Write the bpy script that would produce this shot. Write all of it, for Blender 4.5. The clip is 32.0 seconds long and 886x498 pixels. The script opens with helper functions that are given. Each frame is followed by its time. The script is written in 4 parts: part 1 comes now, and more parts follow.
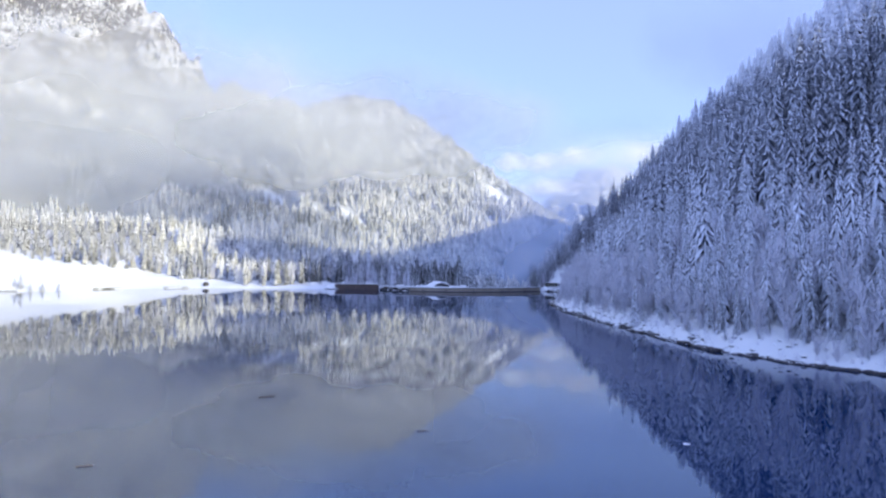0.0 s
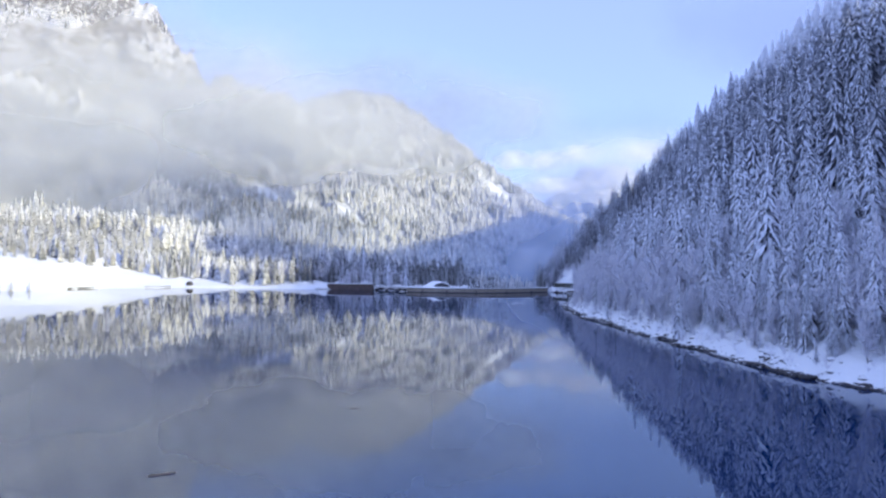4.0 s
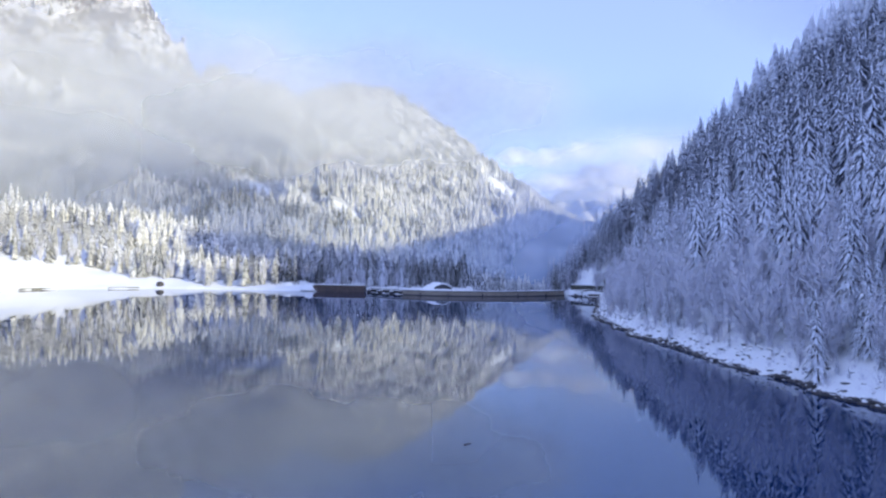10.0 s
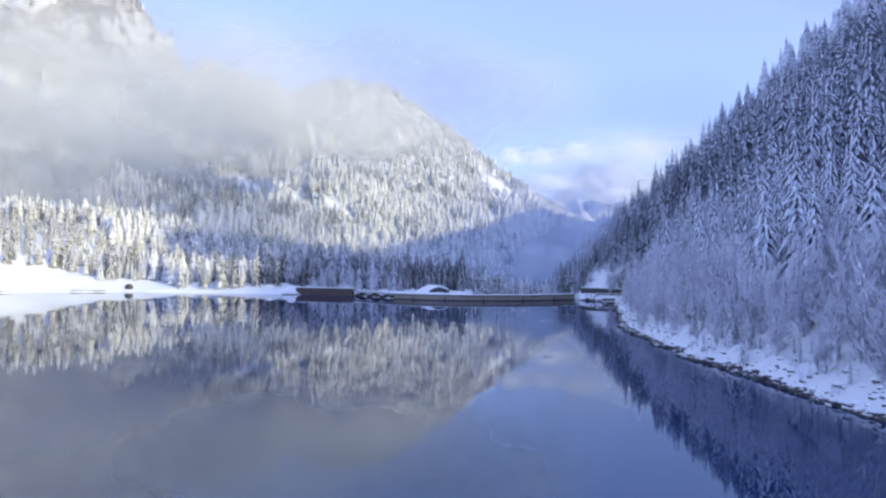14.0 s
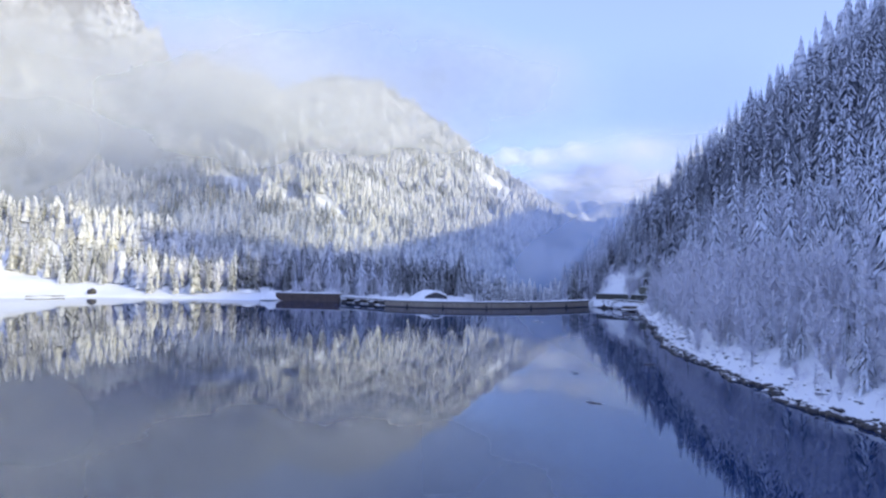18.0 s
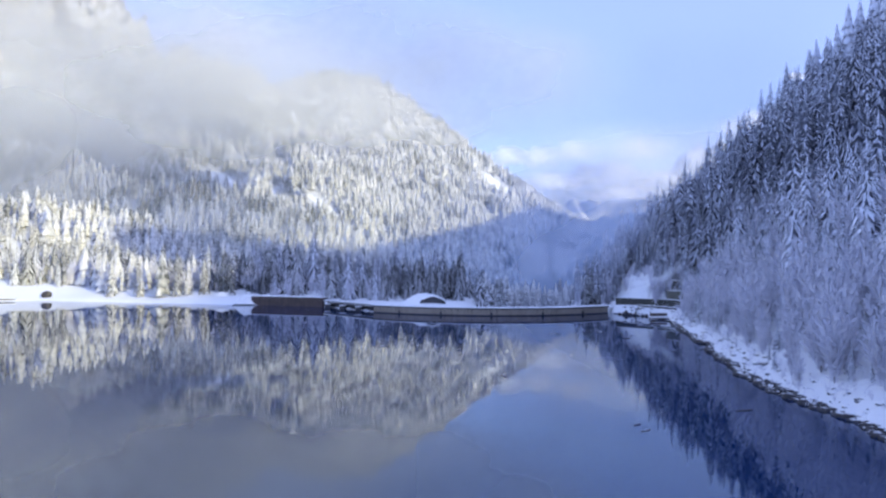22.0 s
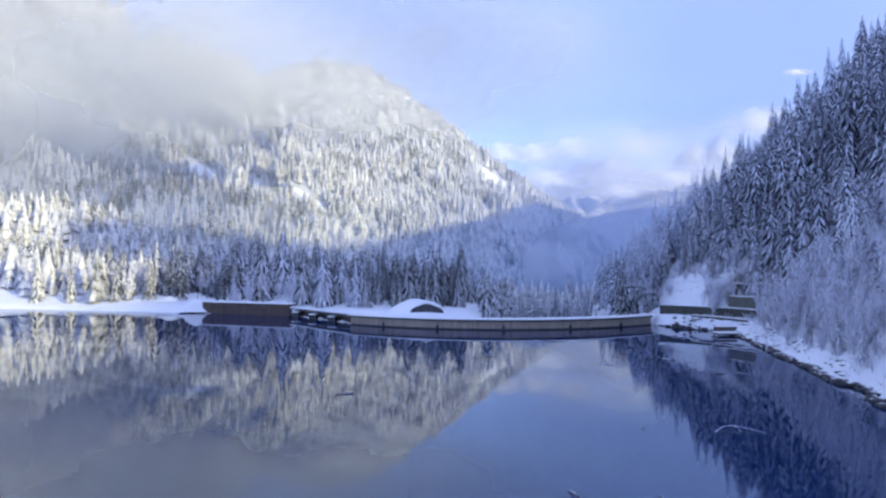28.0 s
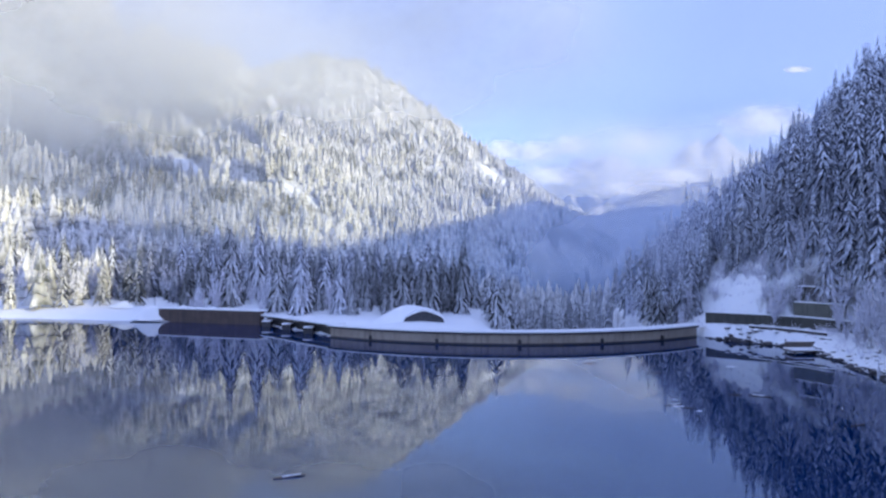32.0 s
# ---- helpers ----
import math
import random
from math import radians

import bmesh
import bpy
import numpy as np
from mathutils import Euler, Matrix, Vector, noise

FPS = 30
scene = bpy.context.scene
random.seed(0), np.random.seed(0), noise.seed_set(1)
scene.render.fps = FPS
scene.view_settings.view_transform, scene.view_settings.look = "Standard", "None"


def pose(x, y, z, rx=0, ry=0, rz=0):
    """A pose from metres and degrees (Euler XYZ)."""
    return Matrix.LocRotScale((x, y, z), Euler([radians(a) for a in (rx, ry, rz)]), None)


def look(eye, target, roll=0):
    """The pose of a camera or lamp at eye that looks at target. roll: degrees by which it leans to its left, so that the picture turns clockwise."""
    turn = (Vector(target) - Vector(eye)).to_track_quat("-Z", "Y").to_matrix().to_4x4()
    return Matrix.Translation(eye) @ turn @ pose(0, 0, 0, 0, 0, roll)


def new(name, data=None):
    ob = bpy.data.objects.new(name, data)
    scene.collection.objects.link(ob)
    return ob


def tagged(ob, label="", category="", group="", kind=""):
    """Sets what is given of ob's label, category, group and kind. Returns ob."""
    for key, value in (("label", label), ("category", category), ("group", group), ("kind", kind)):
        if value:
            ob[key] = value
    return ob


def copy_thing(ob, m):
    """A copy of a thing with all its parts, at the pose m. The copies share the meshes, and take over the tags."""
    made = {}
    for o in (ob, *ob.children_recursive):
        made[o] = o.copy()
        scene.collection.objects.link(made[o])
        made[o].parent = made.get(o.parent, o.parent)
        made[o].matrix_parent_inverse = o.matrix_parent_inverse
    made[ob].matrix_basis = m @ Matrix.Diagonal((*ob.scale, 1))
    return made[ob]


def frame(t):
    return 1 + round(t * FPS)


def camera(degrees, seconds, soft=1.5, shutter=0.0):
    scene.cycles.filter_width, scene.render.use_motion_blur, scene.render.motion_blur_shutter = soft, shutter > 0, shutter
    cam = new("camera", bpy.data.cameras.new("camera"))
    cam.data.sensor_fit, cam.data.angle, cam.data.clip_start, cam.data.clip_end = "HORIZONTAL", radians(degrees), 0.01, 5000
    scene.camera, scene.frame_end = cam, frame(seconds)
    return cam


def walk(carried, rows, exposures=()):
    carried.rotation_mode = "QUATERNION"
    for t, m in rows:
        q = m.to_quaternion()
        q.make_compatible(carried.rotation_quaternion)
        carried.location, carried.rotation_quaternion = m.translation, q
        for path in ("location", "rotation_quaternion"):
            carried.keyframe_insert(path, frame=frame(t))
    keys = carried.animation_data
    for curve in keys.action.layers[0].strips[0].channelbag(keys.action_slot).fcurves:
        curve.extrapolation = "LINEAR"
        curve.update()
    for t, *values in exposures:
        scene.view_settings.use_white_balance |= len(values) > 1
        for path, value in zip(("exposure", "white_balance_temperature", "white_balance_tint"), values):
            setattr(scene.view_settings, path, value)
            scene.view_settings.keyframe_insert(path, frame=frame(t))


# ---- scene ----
cam = camera(74.0, 32.0, soft=2.4)
METRES, EYE, TILT, LEAN, TURN = 360.0, 24.0, 1.65, 0.0, 0.0
ROWS = [
    (0.0, 0.0, 0.0, 0.0, 0.0, 0.0, -0.0),
    (0.5, -0.0, 0.0139, -0.0002, -0.01, -0.01, -0.02),
    (1.0, 0.0, 0.028, -0.0003, -0.02, -0.04, -0.02),
    (1.5, -0.0004, 0.0418, -0.0007, -0.04, -0.05, -0.05),
    (2.0, -0.0006, 0.0559, -0.001, -0.04, -0.06, -0.06),
    (2.5, -0.0008, 0.0703, -0.0015, -0.05, -0.07, -0.08),
    (3.0, -0.0011, 0.0846, -0.0022, -0.05, -0.08, -0.09),
    (3.5, -0.0014, 0.0988, -0.0028, -0.05, -0.1, -0.1),
    (5.5, -0.0008, 0.1597, -0.0055, 0.02, -0.14, -0.19),
    (6.0, -0.0009, 0.175, -0.006, 0.03, -0.14, -0.2),
    (6.5, -0.001, 0.1902, -0.0064, 0.04, -0.16, -0.21),
    (7.0, -0.001, 0.2054, -0.0069, 0.04, -0.16, -0.23),
    (7.5, -0.0011, 0.2205, -0.007, 0.06, -0.17, -0.23),
    (8.0, -0.0013, 0.2358, -0.0074, 0.07, -0.19, -0.22),
    (8.5, -0.001, 0.2515, -0.0077, 0.09, -0.2, -0.23),
    (9.0, -0.0011, 0.2671, -0.0081, 0.09, -0.21, -0.25),
    (9.5, -0.0012, 0.2829, -0.0084, 0.1, -0.22, -0.24),
    (10.0, -0.0012, 0.2987, -0.0087, 0.09, -0.23, -0.25),
    (10.5, -0.0013, 0.3145, -0.0091, 0.09, -0.24, -0.24),
    (11.0, -0.0014, 0.3304, -0.0094, 0.1, -0.23, -0.24),
    (11.5, -0.0014, 0.3464, -0.0096, 0.06, -0.23, -0.24),
    (12.0, -0.0014, 0.3625, -0.0102, -0.02, -0.21, -0.25),
    (12.5, -0.0012, 0.3779, -0.0109, -0.09, -0.19, -0.25),
    (13.0, -0.0012, 0.3941, -0.0115, -0.15, -0.17, -0.25),
    (13.5, -0.0011, 0.4105, -0.0121, -0.21, -0.17, -0.25),
    (14.0, -0.001, 0.4268, -0.0126, -0.26, -0.16, -0.25),
    (14.5, -0.0013, 0.443, -0.0127, -0.33, -0.16, -0.24),
    (16.5, -0.0017, 0.5082, -0.0136, -0.51, -0.09, -0.25),
    (17.0, -0.0018, 0.5246, -0.0137, -0.55, -0.08, -0.24),
    (17.5, -0.0018, 0.5411, -0.0137, -0.58, -0.06, -0.21),
    (18.0, -0.0021, 0.5572, -0.0141, -0.62, -0.04, -0.26),
    (18.5, -0.0022, 0.5735, -0.0144, -0.65, -0.02, -0.26),
    (19.0, -0.0024, 0.5896, -0.0147, -0.69, -0.01, -0.27),
    (19.5, -0.0023, 0.6061, -0.0151, -0.74, -0.01, -0.28),
    (20.0, -0.0023, 0.6223, -0.0154, -0.79, -0.01, -0.3),
    (20.5, -0.0025, 0.6384, -0.016, -0.83, -0.02, -0.28),
    (21.0, -0.0024, 0.6547, -0.0165, -0.87, -0.04, -0.3),
    (21.5, -0.0026, 0.6706, -0.0169, -0.92, -0.04, -0.3),
    (22.0, -0.0027, 0.6865, -0.0176, -0.97, -0.04, -0.31),
    (22.5, -0.0026, 0.7025, -0.0181, -1.0, -0.05, -0.33),
    (23.0, -0.0025, 0.7186, -0.0186, -1.04, -0.06, -0.33),
    (23.5, -0.0026, 0.7344, -0.0192, -1.09, -0.08, -0.34),
    (24.0, -0.0025, 0.7505, -0.0196, -1.14, -0.08, -0.32),
    (24.5, -0.0027, 0.7663, -0.0201, -1.19, -0.09, -0.32),
    (25.0, -0.0027, 0.7822, -0.0207, -1.22, -0.1, -0.32),
    (25.5, -0.0027, 0.7979, -0.0214, -1.26, -0.1, -0.31),
    (27.5, -0.0012, 0.862, -0.0223, -1.39, -0.19, -0.31),
    (28.0, -0.0014, 0.8775, -0.023, -1.42, -0.19, -0.3),
    (28.5, -0.0013, 0.8931, -0.0235, -1.45, -0.19, -0.3),
    (29.0, -0.0015, 0.9084, -0.0241, -1.5, -0.19, -0.3),
    (29.5, -0.0016, 0.9238, -0.0243, -1.54, -0.22, -0.27),
    (30.0, -0.0016, 0.9391, -0.0248, -1.57, -0.22, -0.25),
    (30.5, -0.0017, 0.9543, -0.0254, -1.61, -0.22, -0.24),
    (31.0, -0.0017, 0.9695, -0.0259, -1.66, -0.23, -0.24),
    (31.5, -0.0018, 0.9844, -0.0264, -1.69, -0.24, -0.24),
    (32.0, -0.0018, 0.9995, -0.0269, -1.73, -0.24, -0.25),
]
walk(cam, [(t, pose(0, 0, EYE, TILT, LEAN, TURN) @ pose(METRES * x, METRES * y, METRES * z, 90 + pitch, roll, yaw)) for t, x, y, z, yaw, pitch, roll in ROWS],
     exposures=[(0.0, 1.08, 5330, 32), (32.0, 1.08, 5330, 32)])

# ---- world, sun and exposure ----
SUN_AZ, SUN_EL = 48.0, 16.0            # degrees to the right of straight behind the start, and above the horizon
world = bpy.data.worlds.new("winter_sky")
scene.world = world
world.use_nodes = True
wt = world.node_tree
sky = wt.nodes.new("ShaderNodeTexSky")
sky.sky_type = "NISHITA"
sky.sun_disc = False
sky.sun_elevation = radians(SUN_EL)
sky.sun_rotation = radians(180 - SUN_AZ)
sky.air_density, sky.dust_density, sky.ozone_density = 1.0, 1.5, 4.0
back = wt.nodes["Background"]
back.inputs["Strength"].default_value = 0.144
haze = wt.nodes.new("ShaderNodeMix")              # thin even winter haze over the whole sky
haze.data_type = "RGBA"
haze.inputs[0].default_value = 0.48
haze.inputs[7].default_value = (2.5, 2.85, 3.35, 1)
wt.links.new(sky.outputs[0], haze.inputs[6])
wt.links.new(haze.outputs[2], back.inputs["Color"])
sun_to = Vector((math.sin(radians(SUN_AZ)), -math.cos(radians(SUN_AZ)), math.tan(radians(SUN_EL))))
sun = new("sun", bpy.data.lights.new("sun", "SUN"))
sun.data.energy, sun.data.angle, sun.data.color = 2.0, radians(1.2), (1.0, 0.89, 0.30)
sun.matrix_world = look(sun_to * 100, (0, 0, 0))


# ---- materials ----
def nodes_of(name):
    mat = bpy.data.materials.new(name)
    mat.use_nodes = True
    t = mat.node_tree
    return mat, t, t.nodes["Principled BSDF"]


def node(t, kind, **inputs):
    n = t.nodes.new("ShaderNode" + kind)
    for key, value in inputs.items():
        n.inputs[key.replace("_", " ")].default_value = value
    return n


def mapped(t, scale, coord="Object"):
    c = t.nodes.new("ShaderNodeTexCoord")
    m = node(t, "Mapping")
    m.inputs["Scale"].default_value = scale
    t.links.new(c.outputs[coord], m.inputs["Vector"])
    return m.outputs[0]


def noise_tex(t, vec, scale, detail=4.0, rough=0.55):
    n = node(t, "TexNoise", Scale=scale, Detail=detail, Roughness=rough)
    t.links.new(vec, n.inputs["Vector"])
    return n.outputs["Fac"]


def ramp(t, fac, a, b, ca=(0, 0, 0), cb=(1, 1, 1), ease=False):
    r = t.nodes.new("ShaderNodeValToRGB")
    r.color_ramp.interpolation = "EASE" if ease else "LINEAR"
    e = r.color_ramp.elements
    e[0].position, e[1].position = a, b
    e[0].color, e[1].color = (*ca, 1), (*cb, 1)
    t.links.new(fac, r.inputs[0])
    return r.outputs[0]


def mixed(t, fac, ca, cb):
    m = t.nodes.new("ShaderNodeMix")
    m.data_type = "RGBA"
    for sock, v in ((m.inputs[0], fac), (m.inputs[6], ca), (m.inputs[7], cb)):
        if isinstance(v, (tuple, float, int)):
            sock.default_value = (*v, 1) if isinstance(v, tuple) else v
        else:
            t.links.new(v, sock)
    return m.outputs[2]


def calc(t, op, a, b=0.0, clamp=False):
    m = t.nodes.new("ShaderNodeMath")
    m.operation, m.use_clamp = op, clamp
    for sock, v in zip(m.inputs, (a, b)):
        if isinstance(v, (int, float)):
            sock.default_value = v
        else:
            t.links.new(v, sock)
    return m.outputs[0]


def up_facing(t):
    g = t.nodes.new("ShaderNodeNewGeometry")
    s = t.nodes.new("ShaderNodeSeparateXYZ")
    t.links.new(g.outputs["Normal"], s.inputs[0])
    return s.outputs["Z"]


def bumped(t, bsdf, height, strength, distance):
    b = node(t, "Bump", Strength=strength, Distance=distance)
    t.links.new(height, b.inputs["Height"])
    t.links.new(b.outputs[0], bsdf.inputs["Normal"])


SNOW = (0.93, 0.94, 0.94)


def snow_material():
    mat, t, p = nodes_of("snow")
    v = mapped(t, (1, 1, 1))
    fine, wide = noise_tex(t, v, 0.9, 6), noise_tex(t, v, 0.06, 4)
    t.links.new(mixed(t, ramp(t, wide, 0.35, 0.7), (0.87, 0.89, 0.90), SNOW), p.inputs["Base Color"])
    p.inputs["Roughness"].default_value = 0.7
    bumped(t, p, calc(t, "ADD", fine, calc(t, "MULTIPLY", noise_tex(t, v, 0.25, 4), 2.0)), 0.8, 0.5)
    return mat


def ground_material():
    """Snow with bare rock where it is steep, greyed in patches higher up for shade between the trees."""
    mat, t, p = nodes_of("snowy_ground")
    v = mapped(t, (1, 1, 1))
    wide, mid, fine = noise_tex(t, v, 0.012, 5), noise_tex(t, v, 0.09, 5), noise_tex(t, v, 0.8, 5)
    rock = mixed(t, mid, (0.10, 0.10, 0.11), (0.26, 0.25, 0.25))
    snow = mixed(t, ramp(t, wide, 0.35, 0.7), (0.84, 0.86, 0.88), SNOW)
    steep = calc(t, "ADD", up_facing(t), calc(t, "MULTIPLY", calc(t, "SUBTRACT", mid, 0.5), 0.9))
    c = t.nodes.new("ShaderNodeTexCoord")
    sep = t.nodes.new("ShaderNodeSeparateXYZ")
    t.links.new(c.outputs["Object"], sep.inputs[0])
    crags = ramp(t, calc(t, "DIVIDE", sep.outputs["Z"], 800.0), 0.5, 0.8)
    cover = ramp(t, calc(t, "SUBTRACT", steep, calc(t, "MULTIPLY", crags, 0.17)), 0.22, 0.46)
    margin = ramp(t, calc(t, "ADD", calc(t, "ADD", sep.outputs["Z"], calc(t, "MAXIMUM", calc(t, "SUBTRACT", sep.outputs["Y"], 556.0), 0.0)), calc(t, "MULTIPLY", calc(t, "SUBTRACT", fine, 0.5), 1.2)), 0.3, 0.42)
    # shade of the forest floor, put into the snow colour as grey patches
    floor_shade = calc(t, "MULTIPLY", ramp(t, calc(t, "DIVIDE", sep.outputs["Z"], 60.0), 0.5, 0.95), ramp(t, fine, 0.3, 0.6))
    snow = mixed(t, calc(t, "MULTIPLY", floor_shade, 0.8), snow, mixed(t, mid, (0.24, 0.25, 0.26), (0.5, 0.5, 0.51)))
    dry = mixed(t, cover, rock, snow)
    t.links.new(mixed(t, margin, (0.035, 0.033, 0.033), dry), p.inputs["Base Color"])
    p.inputs["Roughness"].default_value = 0.75
    bumped(t, p, calc(t, "ADD", fine, calc(t, "MULTIPLY", mid, 3.0)), 0.6, 0.5)
    return mat


def conifer_material(name, lo, hi, scale, white=(0.80, 0.83, 0.89), dark=(0.05, 0.06, 0.062), light=(0.18, 0.19, 0.19)):
    """Dark needles under snow that lies on the upper sides of the boughs."""
    mat, t, p = nodes_of(name)
    v = mapped(t, (1, 1, 0.4))
    n1, n2 = noise_tex(t, v, scale, 5), noise_tex(t, v, scale * 0.12, 3)
    needles = mixed(t, n1, dark, light)
    n3 = noise_tex(t, mapped(t, (0.011, 0.011, 0.011)), 1.0, 3)
    lie = calc(t, "ADD", calc(t, "ADD", up_facing(t), calc(t, "MULTIPLY", calc(t, "SUBTRACT", n3, 0.5), 2.6)), calc(t, "ADD", calc(t, "MULTIPLY", calc(t, "SUBTRACT", n1, 0.5), 1.5), calc(t, "MULTIPLY", calc(t, "SUBTRACT", n2, 0.5), 1.3)))
    t.links.new(mixed(t, ramp(t, lie, lo, hi), needles, white), p.inputs["Base Color"])
    p.inputs["Roughness"].default_value = 0.8
    return mat


def plain_material(name, a, b, scale, rough=0.8, metal=0.0, bump=0.3, dist=0.02, snowed=None):
    mat, t, p = nodes_of(name)
    v = mapped(t, (1, 1, 1))
    n1, n2 = noise_tex(t, v, scale, 6), noise_tex(t, v, scale * 0.15, 3)
    col = mixed(t, ramp(t, calc(t, "ADD", calc(t, "MULTIPLY", n1, 0.6), calc(t, "MULTIPLY", n2, 0.4)), 0.3, 0.7), a, b)
    if snowed:
        lie = calc(t, "ADD", up_facing(t), calc(t, "MULTIPLY", calc(t, "SUBTRACT", n1, 0.5), 0.7))
        col = mixed(t, ramp(t, lie, *snowed), col, SNOW)
    t.links.new(col, p.inputs["Base Color"])
    p.inputs["Roughness"].default_value = rough
    p.inputs["Metallic"].default_value = metal
    bumped(t, p, n1, bump, dist)
    return mat


def concrete_material(name, a, b, stain):
    """Weathered concrete: cloudy grey with streaks that run down the face."""
    mat, t, p = nodes_of(name)
    v = mapped(t, (1, 1, 1))
    cloud, grain = noise_tex(t, v, 0.25, 6), noise_tex(t, v, 4.0, 5)
    streak = noise_tex(t, mapped(t, (0.9, 0.9, 0.06)), 1.0, 5, 0.7)
    col = mixed(t, ramp(t, cloud, 0.3, 0.7), a, b)
    col = mixed(t, ramp(t, streak, 0.5, 0.75), col, stain)
    col = mixed(t, calc(t, "MULTIPLY", grain, 0.3), col, stain)
    t.links.new(col, p.inputs["Base Color"])
    p.inputs["Roughness"].default_value = 0.85
    bumped(t, p, grain, 0.4, 0.03)
    return mat


def water_material():
    mat, t, p = nodes_of("lake_water")
    v = mapped(t, (1, 1, 1))
    patch = noise_tex(t, mapped(t, (0.008, 0.02, 1)), 1.0, 4)
    ripple = noise_tex(t, mapped(t, (0.5, 0.22, 1)), 1.0, 4)
    swell = noise_tex(t, mapped(t, (0.05, 0.03, 1)), 1.0, 3)
    p.inputs["Base Color"].default_value = (0.0, 0.015, 0.080, 1)
    p.inputs["Specular Tint"].default_value = (0.70, 0.94, 1.0, 1)
    p.inputs["IOR"].default_value = 1.92
    t.links.new(ramp(t, patch, 0.45, 0.75, (0.0,) * 3, (0.03,) * 3), p.inputs["Roughness"])
    ruffled = calc(t, "MULTIPLY", ripple, calc(t, "ADD", calc(t, "MULTIPLY", ramp(t, patch, 0.4, 0.7), 2.0), 0.8))
    bumped(t, p, calc(t, "ADD", ruffled, calc(t, "MULTIPLY", swell, 3.0)), 0.04, 0.1)
    return mat


def mist_material(name, low, high, stretch, dens, colour=(0.86, 0.88, 0.92)):
    """Thin droplets: mostly clear at the rim, thicker in the middle, broken by billows."""
    mat, t, p = nodes_of(name)
    c = t.nodes.new("ShaderNodeTexCoord")
    g = t.nodes.new("ShaderNodeTexGradient")
    g.gradient_type = "SPHERICAL"
    t.links.new(c.outputs["Object"], g.inputs[0])
    billow = noise_tex(t, mapped(t, stretch), 1.0, 5, 0.5)
    body = calc(t, "ADD", g.outputs["Fac"], calc(t, "MULTIPLY", calc(t, "SUBTRACT", billow, 0.5), 1.1))
    alpha = calc(t, "MULTIPLY", ramp(t, body, low, high, ease=True), dens)
    rim = ramp(t, g.outputs["Fac"], 0.0, 0.4, ease=True)
    alpha = calc(t, "MULTIPLY", alpha, rim)
    t.nodes.remove(p)
    d, tr, clear, half, mix = (node(t, k) for k in ("BsdfDiffuse", "BsdfTranslucent", "BsdfTransparent", "MixShader", "MixShader"))
    d.inputs["Color"].default_value = tr.inputs["Color"].default_value = (*colour, 1)
    t.links.new(d.outputs[0], half.inputs[1])
    t.links.new(tr.outputs[0], half.inputs[2])
    half.inputs[0].default_value = 0.3
    t.links.new(alpha, mix.inputs[0])
    t.links.new(clear.outputs[0], mix.inputs[1])
    t.links.new(half.outputs[0], mix.inputs[2])
    t.links.new(mix.outputs[0], t.nodes["Material Output"].inputs["Surface"])
    return mat


M_SNOW = snow_material()
M_GROUND = ground_material()
# needles and snow tinted with the blue of shade and slope haze
M_NEAR = conifer_material("shade_tinted_snowy_needles", -0.6, 0.6, 0.9, (0.85, 0.88, 0.95), (0.085, 0.10, 0.135), (0.32, 0.335, 0.39))
# frosted, with darks lifted and snow dulled to carry aerial haze
M_FAR = conifer_material("hazed_frosted_needles_far", -0.35, 0.75, 0.3, (0.77, 0.77, 0.75), (0.17, 0.175, 0.175), (0.35, 0.355, 0.35))
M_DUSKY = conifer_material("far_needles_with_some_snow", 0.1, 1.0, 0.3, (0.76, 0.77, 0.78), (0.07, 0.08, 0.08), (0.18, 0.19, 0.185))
# darker copy: less snow, and the belt's shade set into the colour
M_DARKER = conifer_material("shaded_needles_with_some_snow", 0.05, 1.05, 0.9, (0.76, 0.78, 0.82), (0.05, 0.06, 0.062), (0.18, 0.19, 0.19))
# frosted copy for the meadow side, with sunlight paled into the colour
M_PALE = conifer_material("sunlit_frosted_needles", -0.4, 0.65, 0.9, (0.74, 0.74, 0.72), (0.14, 0.145, 0.15), (0.34, 0.345, 0.345))
# white frost, tinted towards the same blue of shaded air
M_FROST = plain_material("hoar_frosted_twigs", (0.56, 0.56, 0.64), (0.86, 0.86, 0.91), 0.5, 0.8)
M_RIME = plain_material("rimed_bark", (0.10, 0.09, 0.09), (0.5, 0.49, 0.5), 2.0)
M_BARK = plain_material("dark_bark", (0.03, 0.025, 0.022), (0.10, 0.08, 0.07), 3.0)
M_ROCK = plain_material("shore_rock", (0.02, 0.022, 0.028), (0.09, 0.09, 0.097), 1.2, 0.7, 0, 0.6, 0.1, (0.72, 0.98))
M_WET = plain_material("wet_shore_rock", (0.012, 0.012, 0.015), (0.06, 0.055, 0.058), 1.2, 0.5, 0, 0.6, 0.1, (0.85, 1.1))
M_HATS = plain_material("snow_capped_rock", (0.05, 0.05, 0.055), (0.2, 0.19, 0.2), 1.2, 0.75, 0, 0.6, 0.1, (-1.6, -1.1))
M_CONC = concrete_material("pale_concrete", (0.32, 0.27, 0.21), (0.43, 0.37, 0.29), (0.17, 0.14, 0.115))
M_BROWN = concrete_material("brown_stained_concrete", (0.085, 0.064, 0.052), (0.14, 0.10, 0.08), (0.05, 0.043, 0.04))
M_GREEN = concrete_material("mossy_concrete", (0.05, 0.052, 0.045), (0.085, 0.085, 0.07), (0.03, 0.03, 0.028))
M_MOSS = concrete_material("grey_green_concrete", (0.11, 0.115, 0.09), (0.17, 0.17, 0.14), (0.06, 0.06, 0.05))
M_DARK = plain_material("wet_and_shaded_concrete", (0.02, 0.02, 0.022), (0.06, 0.055, 0.055), 1.0, 0.5)
